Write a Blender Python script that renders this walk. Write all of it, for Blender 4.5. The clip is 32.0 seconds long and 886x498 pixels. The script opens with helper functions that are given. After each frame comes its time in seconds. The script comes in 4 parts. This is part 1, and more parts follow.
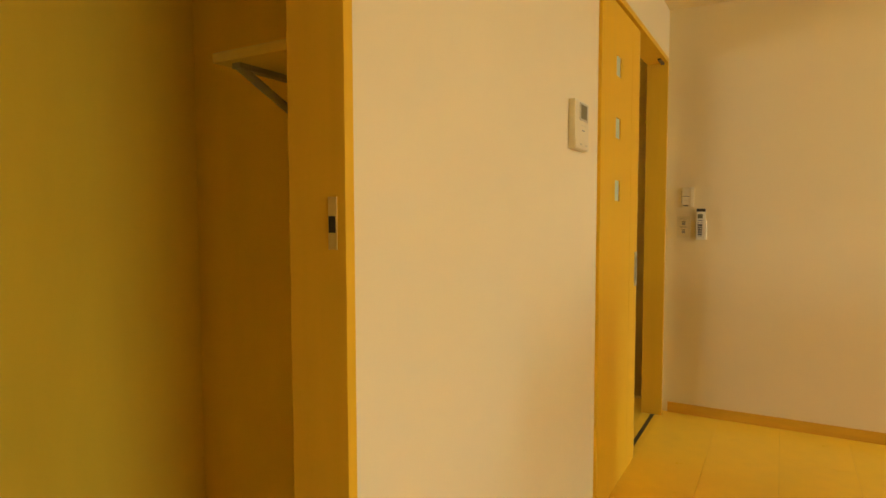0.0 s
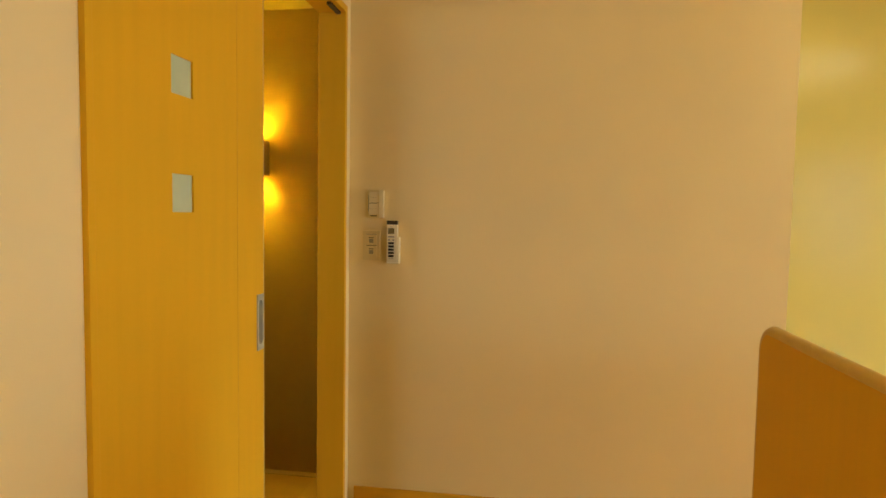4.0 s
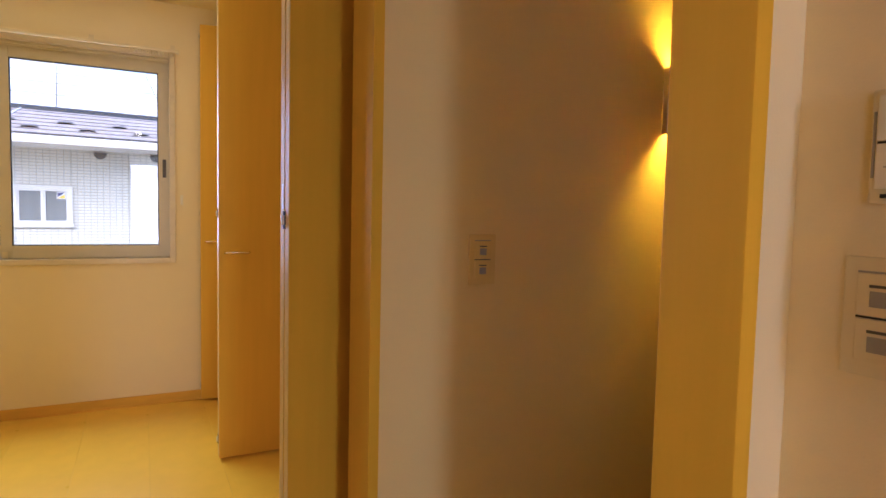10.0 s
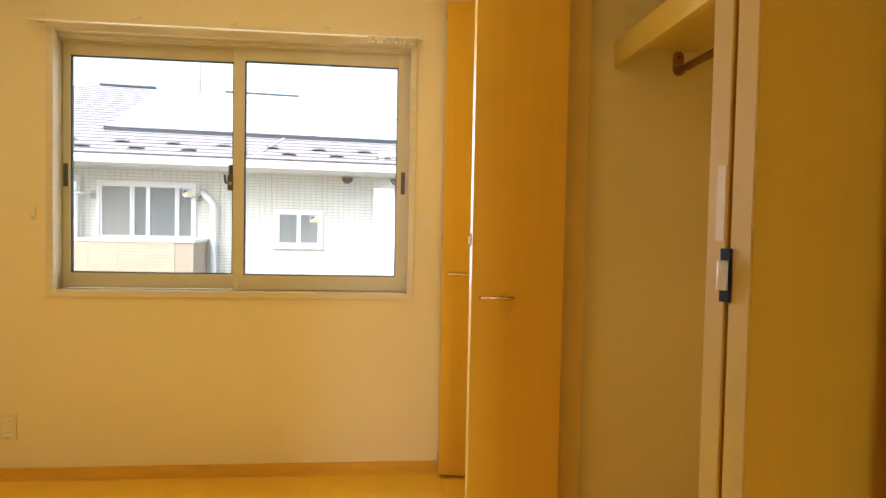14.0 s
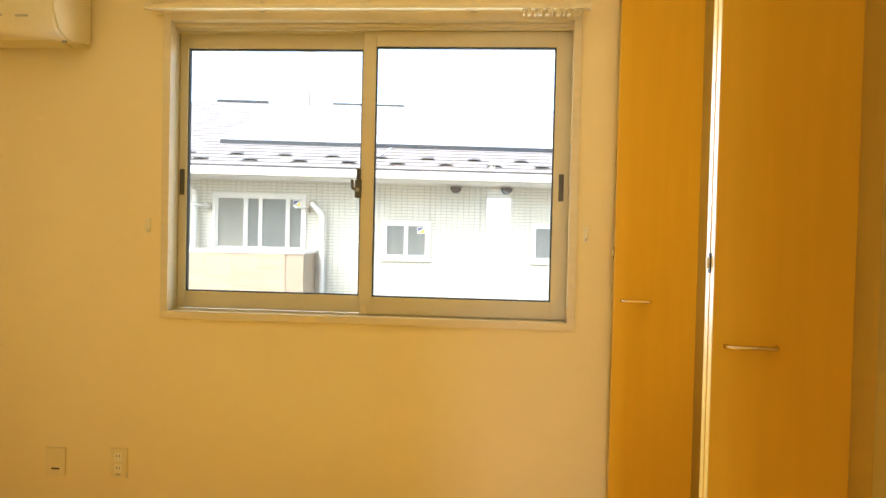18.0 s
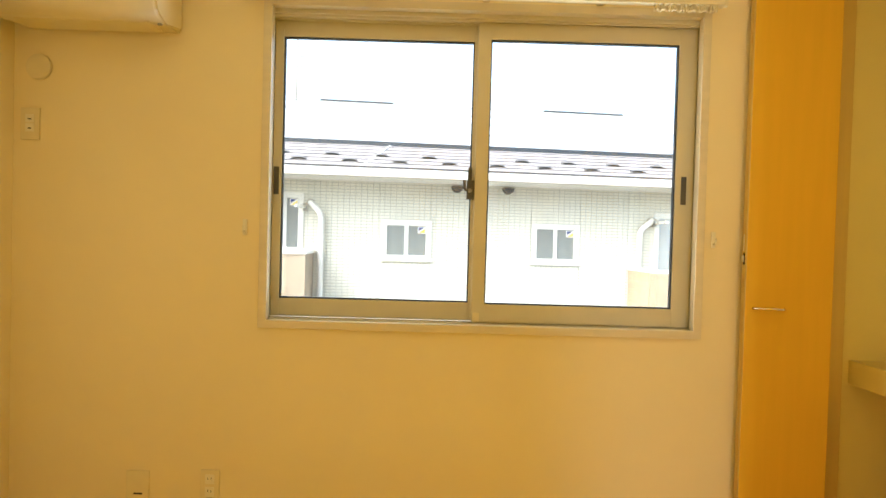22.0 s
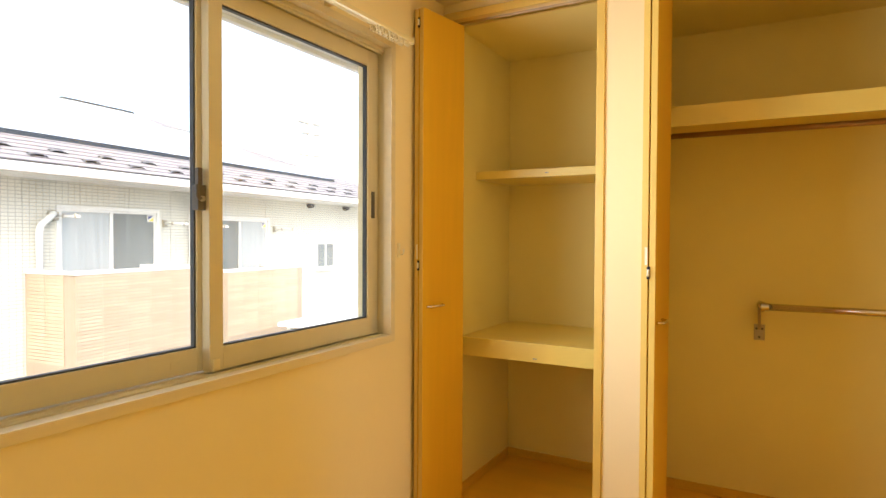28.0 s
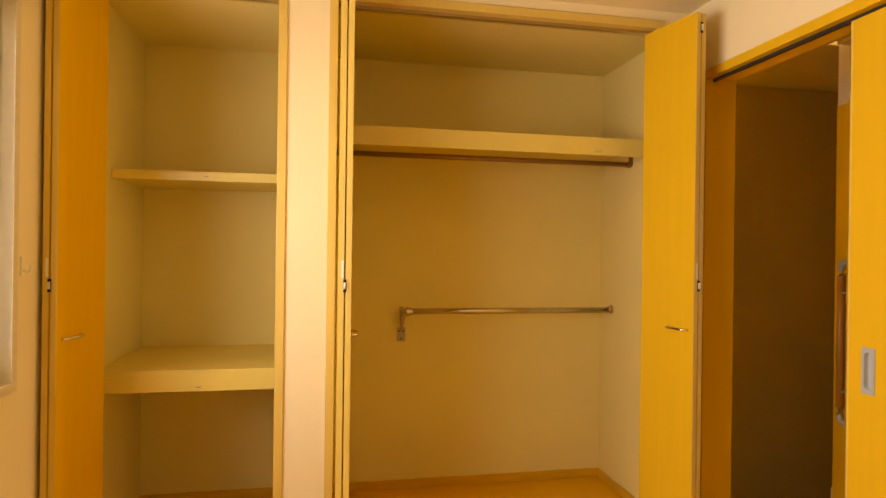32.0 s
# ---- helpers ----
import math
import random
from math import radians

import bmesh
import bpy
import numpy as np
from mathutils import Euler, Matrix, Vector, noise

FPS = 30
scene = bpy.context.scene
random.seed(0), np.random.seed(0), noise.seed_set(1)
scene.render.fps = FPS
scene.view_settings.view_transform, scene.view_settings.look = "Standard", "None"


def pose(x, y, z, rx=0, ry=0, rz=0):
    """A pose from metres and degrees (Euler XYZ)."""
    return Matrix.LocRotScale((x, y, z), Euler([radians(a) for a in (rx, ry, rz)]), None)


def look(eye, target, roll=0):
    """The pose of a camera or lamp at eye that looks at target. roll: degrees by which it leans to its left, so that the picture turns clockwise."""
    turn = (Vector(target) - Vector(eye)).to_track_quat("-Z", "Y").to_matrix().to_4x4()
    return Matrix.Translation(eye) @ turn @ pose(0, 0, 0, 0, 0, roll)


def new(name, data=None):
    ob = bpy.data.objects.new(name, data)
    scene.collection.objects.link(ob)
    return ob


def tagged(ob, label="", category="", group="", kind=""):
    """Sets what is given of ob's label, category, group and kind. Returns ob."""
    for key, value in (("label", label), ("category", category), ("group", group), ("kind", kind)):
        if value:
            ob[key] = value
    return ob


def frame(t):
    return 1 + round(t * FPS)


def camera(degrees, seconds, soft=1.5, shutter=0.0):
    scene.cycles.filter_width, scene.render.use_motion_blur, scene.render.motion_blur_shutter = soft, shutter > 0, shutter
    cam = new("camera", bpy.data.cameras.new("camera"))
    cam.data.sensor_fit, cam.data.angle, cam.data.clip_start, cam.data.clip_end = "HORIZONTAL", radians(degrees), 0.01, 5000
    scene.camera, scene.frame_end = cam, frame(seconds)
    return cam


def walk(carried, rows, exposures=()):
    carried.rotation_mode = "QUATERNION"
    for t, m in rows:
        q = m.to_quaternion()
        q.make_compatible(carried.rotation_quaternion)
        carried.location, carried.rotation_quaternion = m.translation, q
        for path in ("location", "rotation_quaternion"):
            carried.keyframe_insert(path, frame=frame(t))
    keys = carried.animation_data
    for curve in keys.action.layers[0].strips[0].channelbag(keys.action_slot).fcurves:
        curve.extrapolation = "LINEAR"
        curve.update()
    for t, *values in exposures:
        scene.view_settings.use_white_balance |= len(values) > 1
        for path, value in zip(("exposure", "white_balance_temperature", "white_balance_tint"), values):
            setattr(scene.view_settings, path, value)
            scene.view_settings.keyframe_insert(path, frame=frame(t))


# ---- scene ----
cam = camera(73.51, 32.0, soft=1.5)
SKY, SUN = 0.15, 1.0
P_WEST, P_MAIN, LAMP, KITCHEN_LAMP = 9.2, 9.3, 95.0, 8.0
EXPOSURES = [(0.0, 1.76, 5900, -2), (3.5, 1.65, 5900, -2), (6.3, 1.68, 6100, 4), (8.5, 1.64, 5000, 25), (10.0, 1.6, 5100, 25), (11.5, 1.75, 5300, 22), (13.0, 1.85, 5500, 14), (16.0, 2.1, 5800, 10), (20.0, 2.05, 5800, 5), (26.5, 2.0, 5700, 9), (28.0, 1.92, 6100, 13), (30.0, 1.85, 6900, 17), (32.0, 1.7, 7800, 22)]
walk(cam, [
    (0.0, pose(0.593, -3.636, 1.163, 86.62, 0.13, 29.83)),
    (0.5, pose(0.615, -3.539, 1.182, 86.43, 0.04, 23.53)),
    (1.0, pose(0.646, -3.413, 1.188, 86.37, -0.21, 18.50)),
    (1.5, pose(0.652, -3.273, 1.198, 86.34, -0.28, 14.67)),
    (2.0, pose(0.642, -3.108, 1.207, 86.24, -0.38, 11.82)),
    (2.5, pose(0.641, -2.933, 1.223, 86.26, -0.48, 9.80)),
    (3.0, pose(0.668, -2.755, 1.218, 86.19, -0.64, 8.67)),
    (3.5, pose(0.715, -2.568, 1.226, 86.30, -0.88, 8.44)),
    (5.5, pose(0.830, -1.830, 1.180, 87.47, -1.00, 14.07)),
    (6.0, pose(0.829, -1.649, 1.173, 87.29, -0.93, 17.66)),
    (6.5, pose(0.822, -1.455, 1.178, 87.14, -0.87, 22.30)),
    (7.0, pose(0.820, -1.271, 1.173, 86.95, -0.93, 27.94)),
    (7.5, pose(0.812, -1.081, 1.174, 87.08, -1.11, 34.53)),
    (8.0, pose(0.755, -0.956, 1.174, 87.07, -1.08, 40.84)),
    (8.5, pose(0.675, -0.849, 1.176, 86.80, -1.32, 46.76)),
    (9.0, pose(0.595, -0.764, 1.179, 86.69, -1.36, 52.83)),
    (9.5, pose(0.515, -0.692, 1.180, 86.52, -1.30, 58.35)),
    (10.0, pose(0.424, -0.663, 1.182, 86.45, -1.24, 63.21)),
    (10.5, pose(0.297, -0.655, 1.174, 86.59, -1.35, 67.36)),
    (11.0, pose(0.158, -0.636, 1.177, 86.69, -1.35, 70.95)),
    (11.5, pose(0.019, -0.606, 1.175, 86.93, -1.43, 73.97)),
    (12.0, pose(-0.119, -0.593, 1.181, 87.13, -1.50, 76.57)),
    (12.5, pose(-0.242, -0.599, 1.183, 87.29, -1.26, 78.91)),
    (13.0, pose(-0.369, -0.611, 1.187, 87.58, -1.18, 80.98)),
    (13.5, pose(-0.495, -0.615, 1.185, 87.84, -1.19, 82.83)),
    (14.0, pose(-0.610, -0.628, 1.187, 88.09, -1.16, 84.44)),
    (14.5, pose(-0.712, -0.649, 1.184, 88.30, -1.21, 86.09)),
    (15.0, pose(-0.798, -0.696, 1.190, 88.41, -1.22, 87.62)),
    (15.5, pose(-0.861, -0.736, 1.199, 88.49, -1.19, 88.97)),
    (17.5, pose(-1.058, -0.852, 1.196, 88.84, -1.25, 93.08)),
    (18.0, pose(-1.126, -0.867, 1.195, 88.95, -1.33, 93.49)),
    (18.5, pose(-1.202, -0.881, 1.194, 89.03, -1.35, 93.69)),
    (19.0, pose(-1.248, -0.922, 1.190, 89.17, -1.38, 93.61)),
    (19.5, pose(-1.272, -1.007, 1.185, 89.29, -1.44, 93.74)),
    (20.0, pose(-1.262, -1.116, 1.189, 89.30, -1.51, 93.33)),
    (20.5, pose(-1.249, -1.176, 1.187, 89.10, -1.57, 93.01)),
    (21.0, pose(-1.243, -1.258, 1.189, 88.90, -1.57, 92.30)),
    (21.5, pose(-1.238, -1.383, 1.193, 88.82, -1.61, 91.18)),
    (22.0, pose(-1.237, -1.480, 1.200, 88.92, -1.59, 89.65)),
    (22.5, pose(-1.246, -1.554, 1.201, 88.86, -1.53, 87.66)),
    (23.0, pose(-1.260, -1.654, 1.204, 88.77, -1.52, 85.11)),
    (23.5, pose(-1.278, -1.782, 1.213, 88.86, -1.58, 81.67)),
    (24.0, pose(-1.307, -1.897, 1.219, 88.93, -1.58, 77.48)),
    (24.5, pose(-1.373, -1.993, 1.228, 88.76, -1.66, 72.91)),
    (26.5, pose(-1.752, -2.429, 1.273, 88.95, -0.57, 47.91)),
    (27.0, pose(-1.860, -2.462, 1.274, 88.89, -0.36, 41.32)),
    (27.5, pose(-1.973, -2.492, 1.281, 88.85, -0.26, 34.95)),
    (28.0, pose(-2.084, -2.526, 1.280, 88.76, -0.26, 29.18)),
    (28.5, pose(-2.179, -2.572, 1.291, 88.73, -0.25, 23.94)),
    (29.0, pose(-2.232, -2.607, 1.294, 88.78, -0.22, 19.38)),
    (29.5, pose(-2.285, -2.625, 1.287, 88.78, -0.19, 15.05)),
    (30.0, pose(-2.333, -2.634, 1.288, 88.92, -0.28, 10.78)),
    (30.5, pose(-2.355, -2.629, 1.289, 89.19, -0.35, 6.32)),
    (31.0, pose(-2.381, -2.594, 1.288, 89.45, -0.43, 1.33)),
    (31.5, pose(-2.444, -2.544, 1.283, 89.78, -0.60, -4.47)),
    (32.0, pose(-2.523, -2.491, 1.290, 89.98, -0.74, -10.82)),
], EXPOSURES)

# ---- world and light ----
world = bpy.data.worlds.new("world")
scene.world = world
world.use_nodes = True
wt = world.node_tree
sky = wt.nodes.new("ShaderNodeTexSky")
sky.sky_type, sky.sun_disc = "NISHITA", False
sky.dust_density, sky.ozone_density = 5.0, 0.6
sky.sun_elevation, sky.sun_rotation = radians(48), radians(140)
haze = wt.nodes.new("ShaderNodeVectorMath")   # thin white cloud over the whole sky
haze.operation = "ADD"
haze.inputs[1].default_value = (1.5, 1.5, 1.5)
wt.links.new(sky.outputs[0], haze.inputs[0])
wt.links.new(haze.outputs[0], wt.nodes["Background"].inputs[0])
wt.nodes["Background"].inputs[1].default_value = SKY

sun = new("sun", bpy.data.lights.new("sun", "SUN"))
sun.data.energy, sun.data.angle, sun.data.color = SUN, radians(50), (1.0, 0.92, 0.80)
sun.matrix_basis = look((0, 0, 0), (-0.62, 0.50, -0.62))


def area(name, m, w, h, power, colour, spread=120):
    ob = new(name, bpy.data.lights.new(name, "AREA"))
    ob.data.shape, ob.data.size, ob.data.size_y = "RECTANGLE", w, h
    ob.data.energy, ob.data.color = power, colour
    ob.data.spread = radians(spread)
    ob.matrix_basis = m
    return ob


# sky light in the openings of the windows
DAY = (0.90, 0.98, 1.20)
area("window_light_bedroom_west", look((-3.464, -1.32, 1.42), (0, -1.32, 1.42)), 1.52, 1.00, P_WEST, DAY, 160)
area("window_light_main_east", look((4.72, -0.59, 1.2), (0, -0.6, -2.2)), 0.5, 1.7, P_MAIN * 1.05, DAY, 140)
# added fill in an unseen, assumed opening, to brighten the main room
area("fill_light_main_southeast", look((4.72, -4.7, 1.2), (0, -2.8, -2.2)), 1.8, 1.7, P_MAIN * 0.7, DAY, 140)


# ---- materials ----
def material(name, colour, rough=0.5, metal=0.0, vary=0.08, scale=6.0, bump=0.0, bump_scale=200.0, stretch=(1, 1, 1), spec=0.5, random_amount=0.0):
    m = bpy.data.materials.new(name)
    m.use_nodes = True
    t = m.node_tree
    p = t.nodes["Principled BSDF"]
    p.inputs["Roughness"].default_value, p.inputs["Metallic"].default_value = rough, metal
    p.inputs["Specular IOR Level"].default_value = spec
    co = t.nodes.new("ShaderNodeTexCoord")
    mp = t.nodes.new("ShaderNodeMapping")
    mp.inputs["Scale"].default_value = stretch
    t.links.new(co.outputs["Object"], mp.inputs[0])
    big = t.nodes.new("ShaderNodeTexNoise")
    big.inputs["Scale"].default_value, big.inputs["Detail"].default_value = scale, 5.0
    t.links.new(mp.outputs[0], big.inputs["Vector"])
    ramp = t.nodes.new("ShaderNodeMapRange")
    ramp.inputs["From Min"].default_value, ramp.inputs["From Max"].default_value = 0.3, 0.7
    ramp.inputs["To Min"].default_value, ramp.inputs["To Max"].default_value = 1 - vary, 1 + vary
    t.links.new(big.outputs["Fac"], ramp.inputs["Value"])
    mul = t.nodes.new("ShaderNodeVectorMath")
    mul.operation = "MULTIPLY"
    mul.inputs[0].default_value = colour
    t.links.new(ramp.outputs[0], mul.inputs[1])
    out = mul.outputs[0]
    if random_amount:
        info = t.nodes.new("ShaderNodeObjectInfo")
        r2 = t.nodes.new("ShaderNodeMapRange")
        r2.inputs["To Min"].default_value, r2.inputs["To Max"].default_value = 1 - random_amount, 1 + random_amount
        t.links.new(info.outputs["Random"], r2.inputs["Value"])
        m2 = t.nodes.new("ShaderNodeVectorMath")
        m2.operation = "MULTIPLY"
        t.links.new(out, m2.inputs[0])
        t.links.new(r2.outputs[0], m2.inputs[1])
        out = m2.outputs[0]
    t.links.new(out, p.inputs["Base Color"])
    rr = t.nodes.new("ShaderNodeMapRange")
    rr.inputs["To Min"].default_value, rr.inputs["To Max"].default_value = max(0.02, rough - 0.06), min(1, rough + 0.06)
    t.links.new(big.outputs["Fac"], rr.inputs["Value"])
    t.links.new(rr.outputs[0], p.inputs["Roughness"])
    if bump:
        fine = t.nodes.new("ShaderNodeTexNoise")
        fine.inputs["Scale"].default_value, fine.inputs["Detail"].default_value = bump_scale, 4.0
        t.links.new(mp.outputs[0], fine.inputs["Vector"])
        b = t.nodes.new("ShaderNodeBump")
        b.inputs["Strength"].default_value, b.inputs["Distance"].default_value = bump, 0.002
        t.links.new(fine.outputs["Fac"], b.inputs["Height"])
        t.links.new(b.outputs[0], p.inputs["Normal"])
    return m


WALLPAPER = material("cream_wallpaper", (0.87, 0.715, 0.385), 0.85, vary=0.03, scale=1.3, bump=0.15, bump_scale=260, spec=0.06)
# wallpaper made yellower: the warm bounced light inside the closets is in its colour
CLOSET_BOUNCE_PAPER = material("wallpaper_closet_bounce", (0.87, 0.695, 0.235), 0.85, vary=0.03, scale=1.3, bump=0.15, bump_scale=260, spec=0.05)
CEILING = material("ceiling_paper", (0.87, 0.715, 0.385), 0.85, vary=0.03, scale=1.5, bump=0.15, bump_scale=220, spec=0.06)
WOOD = material("maple_laminate", (0.78, 0.442, 0.018), 0.42, spec=0.07, vary=0.022, scale=4.0, bump=0.05, bump_scale=60, stretch=(9, 9, 0.6))
WOOD_PALE = material("pale_maple_edge", (0.72, 0.49, 0.10), 0.42, vary=0.03, scale=6.0, bump=0.1, bump_scale=60, stretch=(9, 9, 0.6))
BASEBOARD = material("baseboard_wood", (0.72, 0.40, 0.025), 0.45, spec=0.15, vary=0.08, scale=5.0, bump=0.1, bump_scale=50, stretch=(1, 1, 6))
FLOORING = material("maple_flooring", (0.90, 0.55, 0.026), 0.30, spec=0.24, vary=0.03, scale=2.0, stretch=(6, 6, 1), random_amount=0.025)
CLOSET_FLOOR = material("closet_board", (0.82, 0.43, 0.02), 0.45, spec=0.15, vary=0.04, scale=2.0, stretch=(1, 6, 1))
GAP = material("floor_joint", (0.46, 0.29, 0.03), 0.8)
SHELFWOOD = material("cream_shelf_board", (0.80, 0.60, 0.125), 0.4, vary=0.05, scale=4, bump=0.06, bump_scale=80)
FRAME = material("ivory_window_aluminium", (0.68, 0.59, 0.37), 0.42, vary=0.03, scale=8, bump=0.03, bump_scale=200)
TRIM = material("window_trim_wood", (0.74, 0.62, 0.38), 0.42, vary=0.04, scale=6, stretch=(6, 0.6, 6), bump=0.06)
PLASTIC = material("ivory_plastic", (0.79, 0.66, 0.36), 0.35, vary=0.03, scale=12, bump=0.03, bump_scale=300)
# ivory plastic darkened for the hall switch, which stands in warm shade
PLASTIC_SHADED = material("ivory_plastic_hall_shade", (0.80, 0.58, 0.19), 0.4, vary=0.03, scale=12, spec=0.2)
PLASTIC_WHITE = material("white_plastic", (0.84, 0.75, 0.52), 0.32, vary=0.03, scale=12, bump=0.03, bump_scale=300)
GREY = material("grey_plastic", (0.34, 0.31, 0.25), 0.4, vary=0.06, scale=20)
PRINT = material("pale_grey_print", (0.50, 0.43, 0.27), 0.5, vary=0.04, scale=20)
DARK = material("dark_plastic", (0.035, 0.028, 0.022), 0.35, vary=0.1, scale=20)
HINGE = material("dark_hinge", (0.018, 0.013, 0.010), 0.6, vary=0.1, scale=20, spec=0.2)
BRONZE = material("bronze_catch", (0.10, 0.085, 0.065), 0.45, vary=0.1, scale=20)
LCD = material("lcd_display", (0.20, 0.17, 0.08), 0.15, vary=0.05, scale=20)
STEEL = material("brushed_steel", (0.62, 0.54, 0.42), 0.24, metal=1.0, vary=0.05, scale=30, bump=0.05, bump_scale=300)
NICKEL = material("satin_nickel_pull", (0.50, 0.50, 0.43), 0.38, metal=0.25, vary=0.05, scale=20)
POLISHED = material("polished_nickel", (0.78, 0.70, 0.55), 0.2, metal=1.0, vary=0.04, scale=20)
BROWN = material("brown_anodised_rail", (0.36, 0.19, 0.06), 0.38, metal=0.6, vary=0.06, scale=20)
BRACKET = material("dull_bracket_steel", (0.46, 0.38, 0.25), 0.55, metal=0.5, vary=0.06, scale=20)
RUBBER = material("dark_rubber_seal", (0.05, 0.055, 0.06), 0.6)
# wallpaper tinted orange, so part of the hall lamp's warm light is painted in
HALL_TINT_PAPER = material("wallpaper_hall_lamp_tint", (0.87, 0.655, 0.25), 0.85, vary=0.03, scale=1.3, bump=0.15, bump_scale=260, spec=0.06)
FROST = material("frosted_green_glass", (0.55, 0.62, 0.42), 0.35, vary=0.05, scale=20)
GRAB = material("grab_bar_wood", (0.50, 0.22, 0.03), 0.4, vary=0.1, scale=8, stretch=(6, 6, 0.6))
KITCHEN = material("glossy_kitchen_panel", (0.62, 0.53, 0.16), 0.20, vary=0.02, scale=2, spec=0.24)
PLYWOOD = material("tan_store_lining", (0.90, 0.60, 0.04), 0.8, spec=0.06, vary=0.05, scale=2, stretch=(3, 3, 0.6), bump=0.1, bump_scale=80)
SHADE = material("lamp_shade_plaster", (0.92, 0.76, 0.45), 0.6, vary=0.05, scale=20, bump=0.1)


def siding_material():
    """White siding pressed with a small square tile pattern."""
    m = material("white_siding", (0.62, 0.59, 0.50), 0.6, vary=0.05, scale=3)
    t = m.node_tree
    p = t.nodes["Principled BSDF"]
    co = t.nodes.new("ShaderNodeTexCoord")
    sep, com = t.nodes.new("ShaderNodeSeparateXYZ"), t.nodes.new("ShaderNodeCombineXYZ")
    t.links.new(co.outputs["Object"], sep.inputs[0])
    t.links.new(sep.outputs[1], com.inputs[0])
    t.links.new(sep.outputs[2], com.inputs[1])
    br = t.nodes.new("ShaderNodeTexBrick")
    br.offset, br.squash = 0.0, 1.0
    for key, v in (("Scale", 1.0), ("Brick Width", 0.085), ("Row Height", 0.046), ("Mortar Size", 0.0075), ("Mortar Smooth", 0.3)):
        br.inputs[key].default_value = v
    br.inputs["Color1"].default_value = br.inputs["Color2"].default_value = (1, 1, 1, 1)
    br.inputs["Mortar"].default_value = (0.70, 0.725, 0.72, 1)
    t.links.new(com.outputs[0], br.inputs["Vector"])
    old = p.inputs["Base Color"].links[0].from_socket
    mul = t.nodes.new("ShaderNodeVectorMath")
    mul.operation = "MULTIPLY"
    t.links.new(old, mul.inputs[0])
    t.links.new(br.outputs["Color"], mul.inputs[1])
    t.links.new(mul.outputs[0], p.inputs["Base Color"])
    b = t.nodes.new("ShaderNodeBump")
    b.inputs["Strength"].default_value, b.inputs["Distance"].default_value = 0.6, 0.006
    b.invert = True
    t.links.new(br.outputs["Fac"], b.inputs["Height"])
    t.links.new(b.outputs[0], p.inputs["Normal"])
    return m


SIDING = siding_material()
ROOF = material("grey_pink_roof_metal", (0.235, 0.21, 0.20), 0.7, vary=0.10, scale=3, stretch=(1, 4, 1), bump=0.1, bump_scale=20)
ROOF_DARK = material("roof_gap_and_lip_shadow", (0.045, 0.042, 0.045), 0.8)
GUARD = material("snow_guard_metal", (0.09, 0.085, 0.085), 0.6)
SOLAR = material("solar_panel_glass", (0.50, 0.51, 0.52), 0.12, vary=0.05, scale=2)
DARKBAR = material("dark_roof_rail", (0.030, 0.036, 0.045), 0.6, vary=0.1, scale=4)
WHITE_OUT = material("white_outdoor_metal", (0.68, 0.66, 0.61), 0.5, vary=0.04, scale=4)
BRICK = material("tan_balcony_brick", (0.43, 0.335, 0.235), 0.75, vary=0.10, scale=5, bump=0.3, bump_scale=30, random_amount=0.08)
MORTAR = material("pale_mortar", (0.33, 0.26, 0.19), 0.85, vary=0.06, scale=9)
CURTAINGREY = material("grey_curtained_glass", (0.20, 0.21, 0.20), 0.5, spec=0.15, vary=0.12, scale=2, stretch=(1, 6, 0.5))
CURTAINPALE = material("pale_curtained_glass", (0.40, 0.42, 0.41), 0.4, spec=0.2, vary=0.10, scale=2, stretch=(1, 8, 0.5))
CURTAINTAN = material("beige_curtained_glass", (0.26, 0.255, 0.225), 0.5, spec=0.15, vary=0.08, scale=2)
YELLOW = material("yellow_sticker", (0.75, 0.58, 0.08), 0.5)
BLUE = material("blue_sticker", (0.05, 0.07, 0.20), 0.5)
ASPHALT = material("ground_gravel", (0.30, 0.29, 0.27), 0.9, vary=0.2, scale=0.6, bump=0.6, bump_scale=20)


def glass_material():
    m = bpy.data.materials.new("clear_window_glass")
    m.use_nodes = True
    t = m.node_tree
    t.nodes.remove(t.nodes["Principled BSDF"])
    tr, gl, mix = (t.nodes.new(k) for k in ("ShaderNodeBsdfTransparent", "ShaderNodeBsdfGlossy", "ShaderNodeMixShader"))
    gl.inputs["Roughness"].default_value = 0.01
    tr.inputs[0].default_value = (0.96, 0.98, 0.97, 1)
    mix.inputs[0].default_value = 0.035
    t.links.new(tr.outputs[0], mix.inputs[1])
    t.links.new(gl.outputs[0], mix.inputs[2])
    t.links.new(mix.outputs[0], t.nodes["Material Output"].inputs[0])
    return m


GLASS = glass_material()


def emitter(name, colour, strength):
    m = bpy.data.materials.new(name)
    m.use_nodes = True
    p = m.node_tree.nodes["Principled BSDF"]
    p.inputs["Emission Color"].default_value = (*colour, 1)
    p.inputs["Emission Strength"].default_value = strength
    return m


TUBE = emitter("kitchen_lamp_glow", (1.0, 0.86, 0.55), KITCHEN_LAMP)
BULB = emitter("lamp_bulb_glow", (1.0, 0.64, 0.012), LAMP)


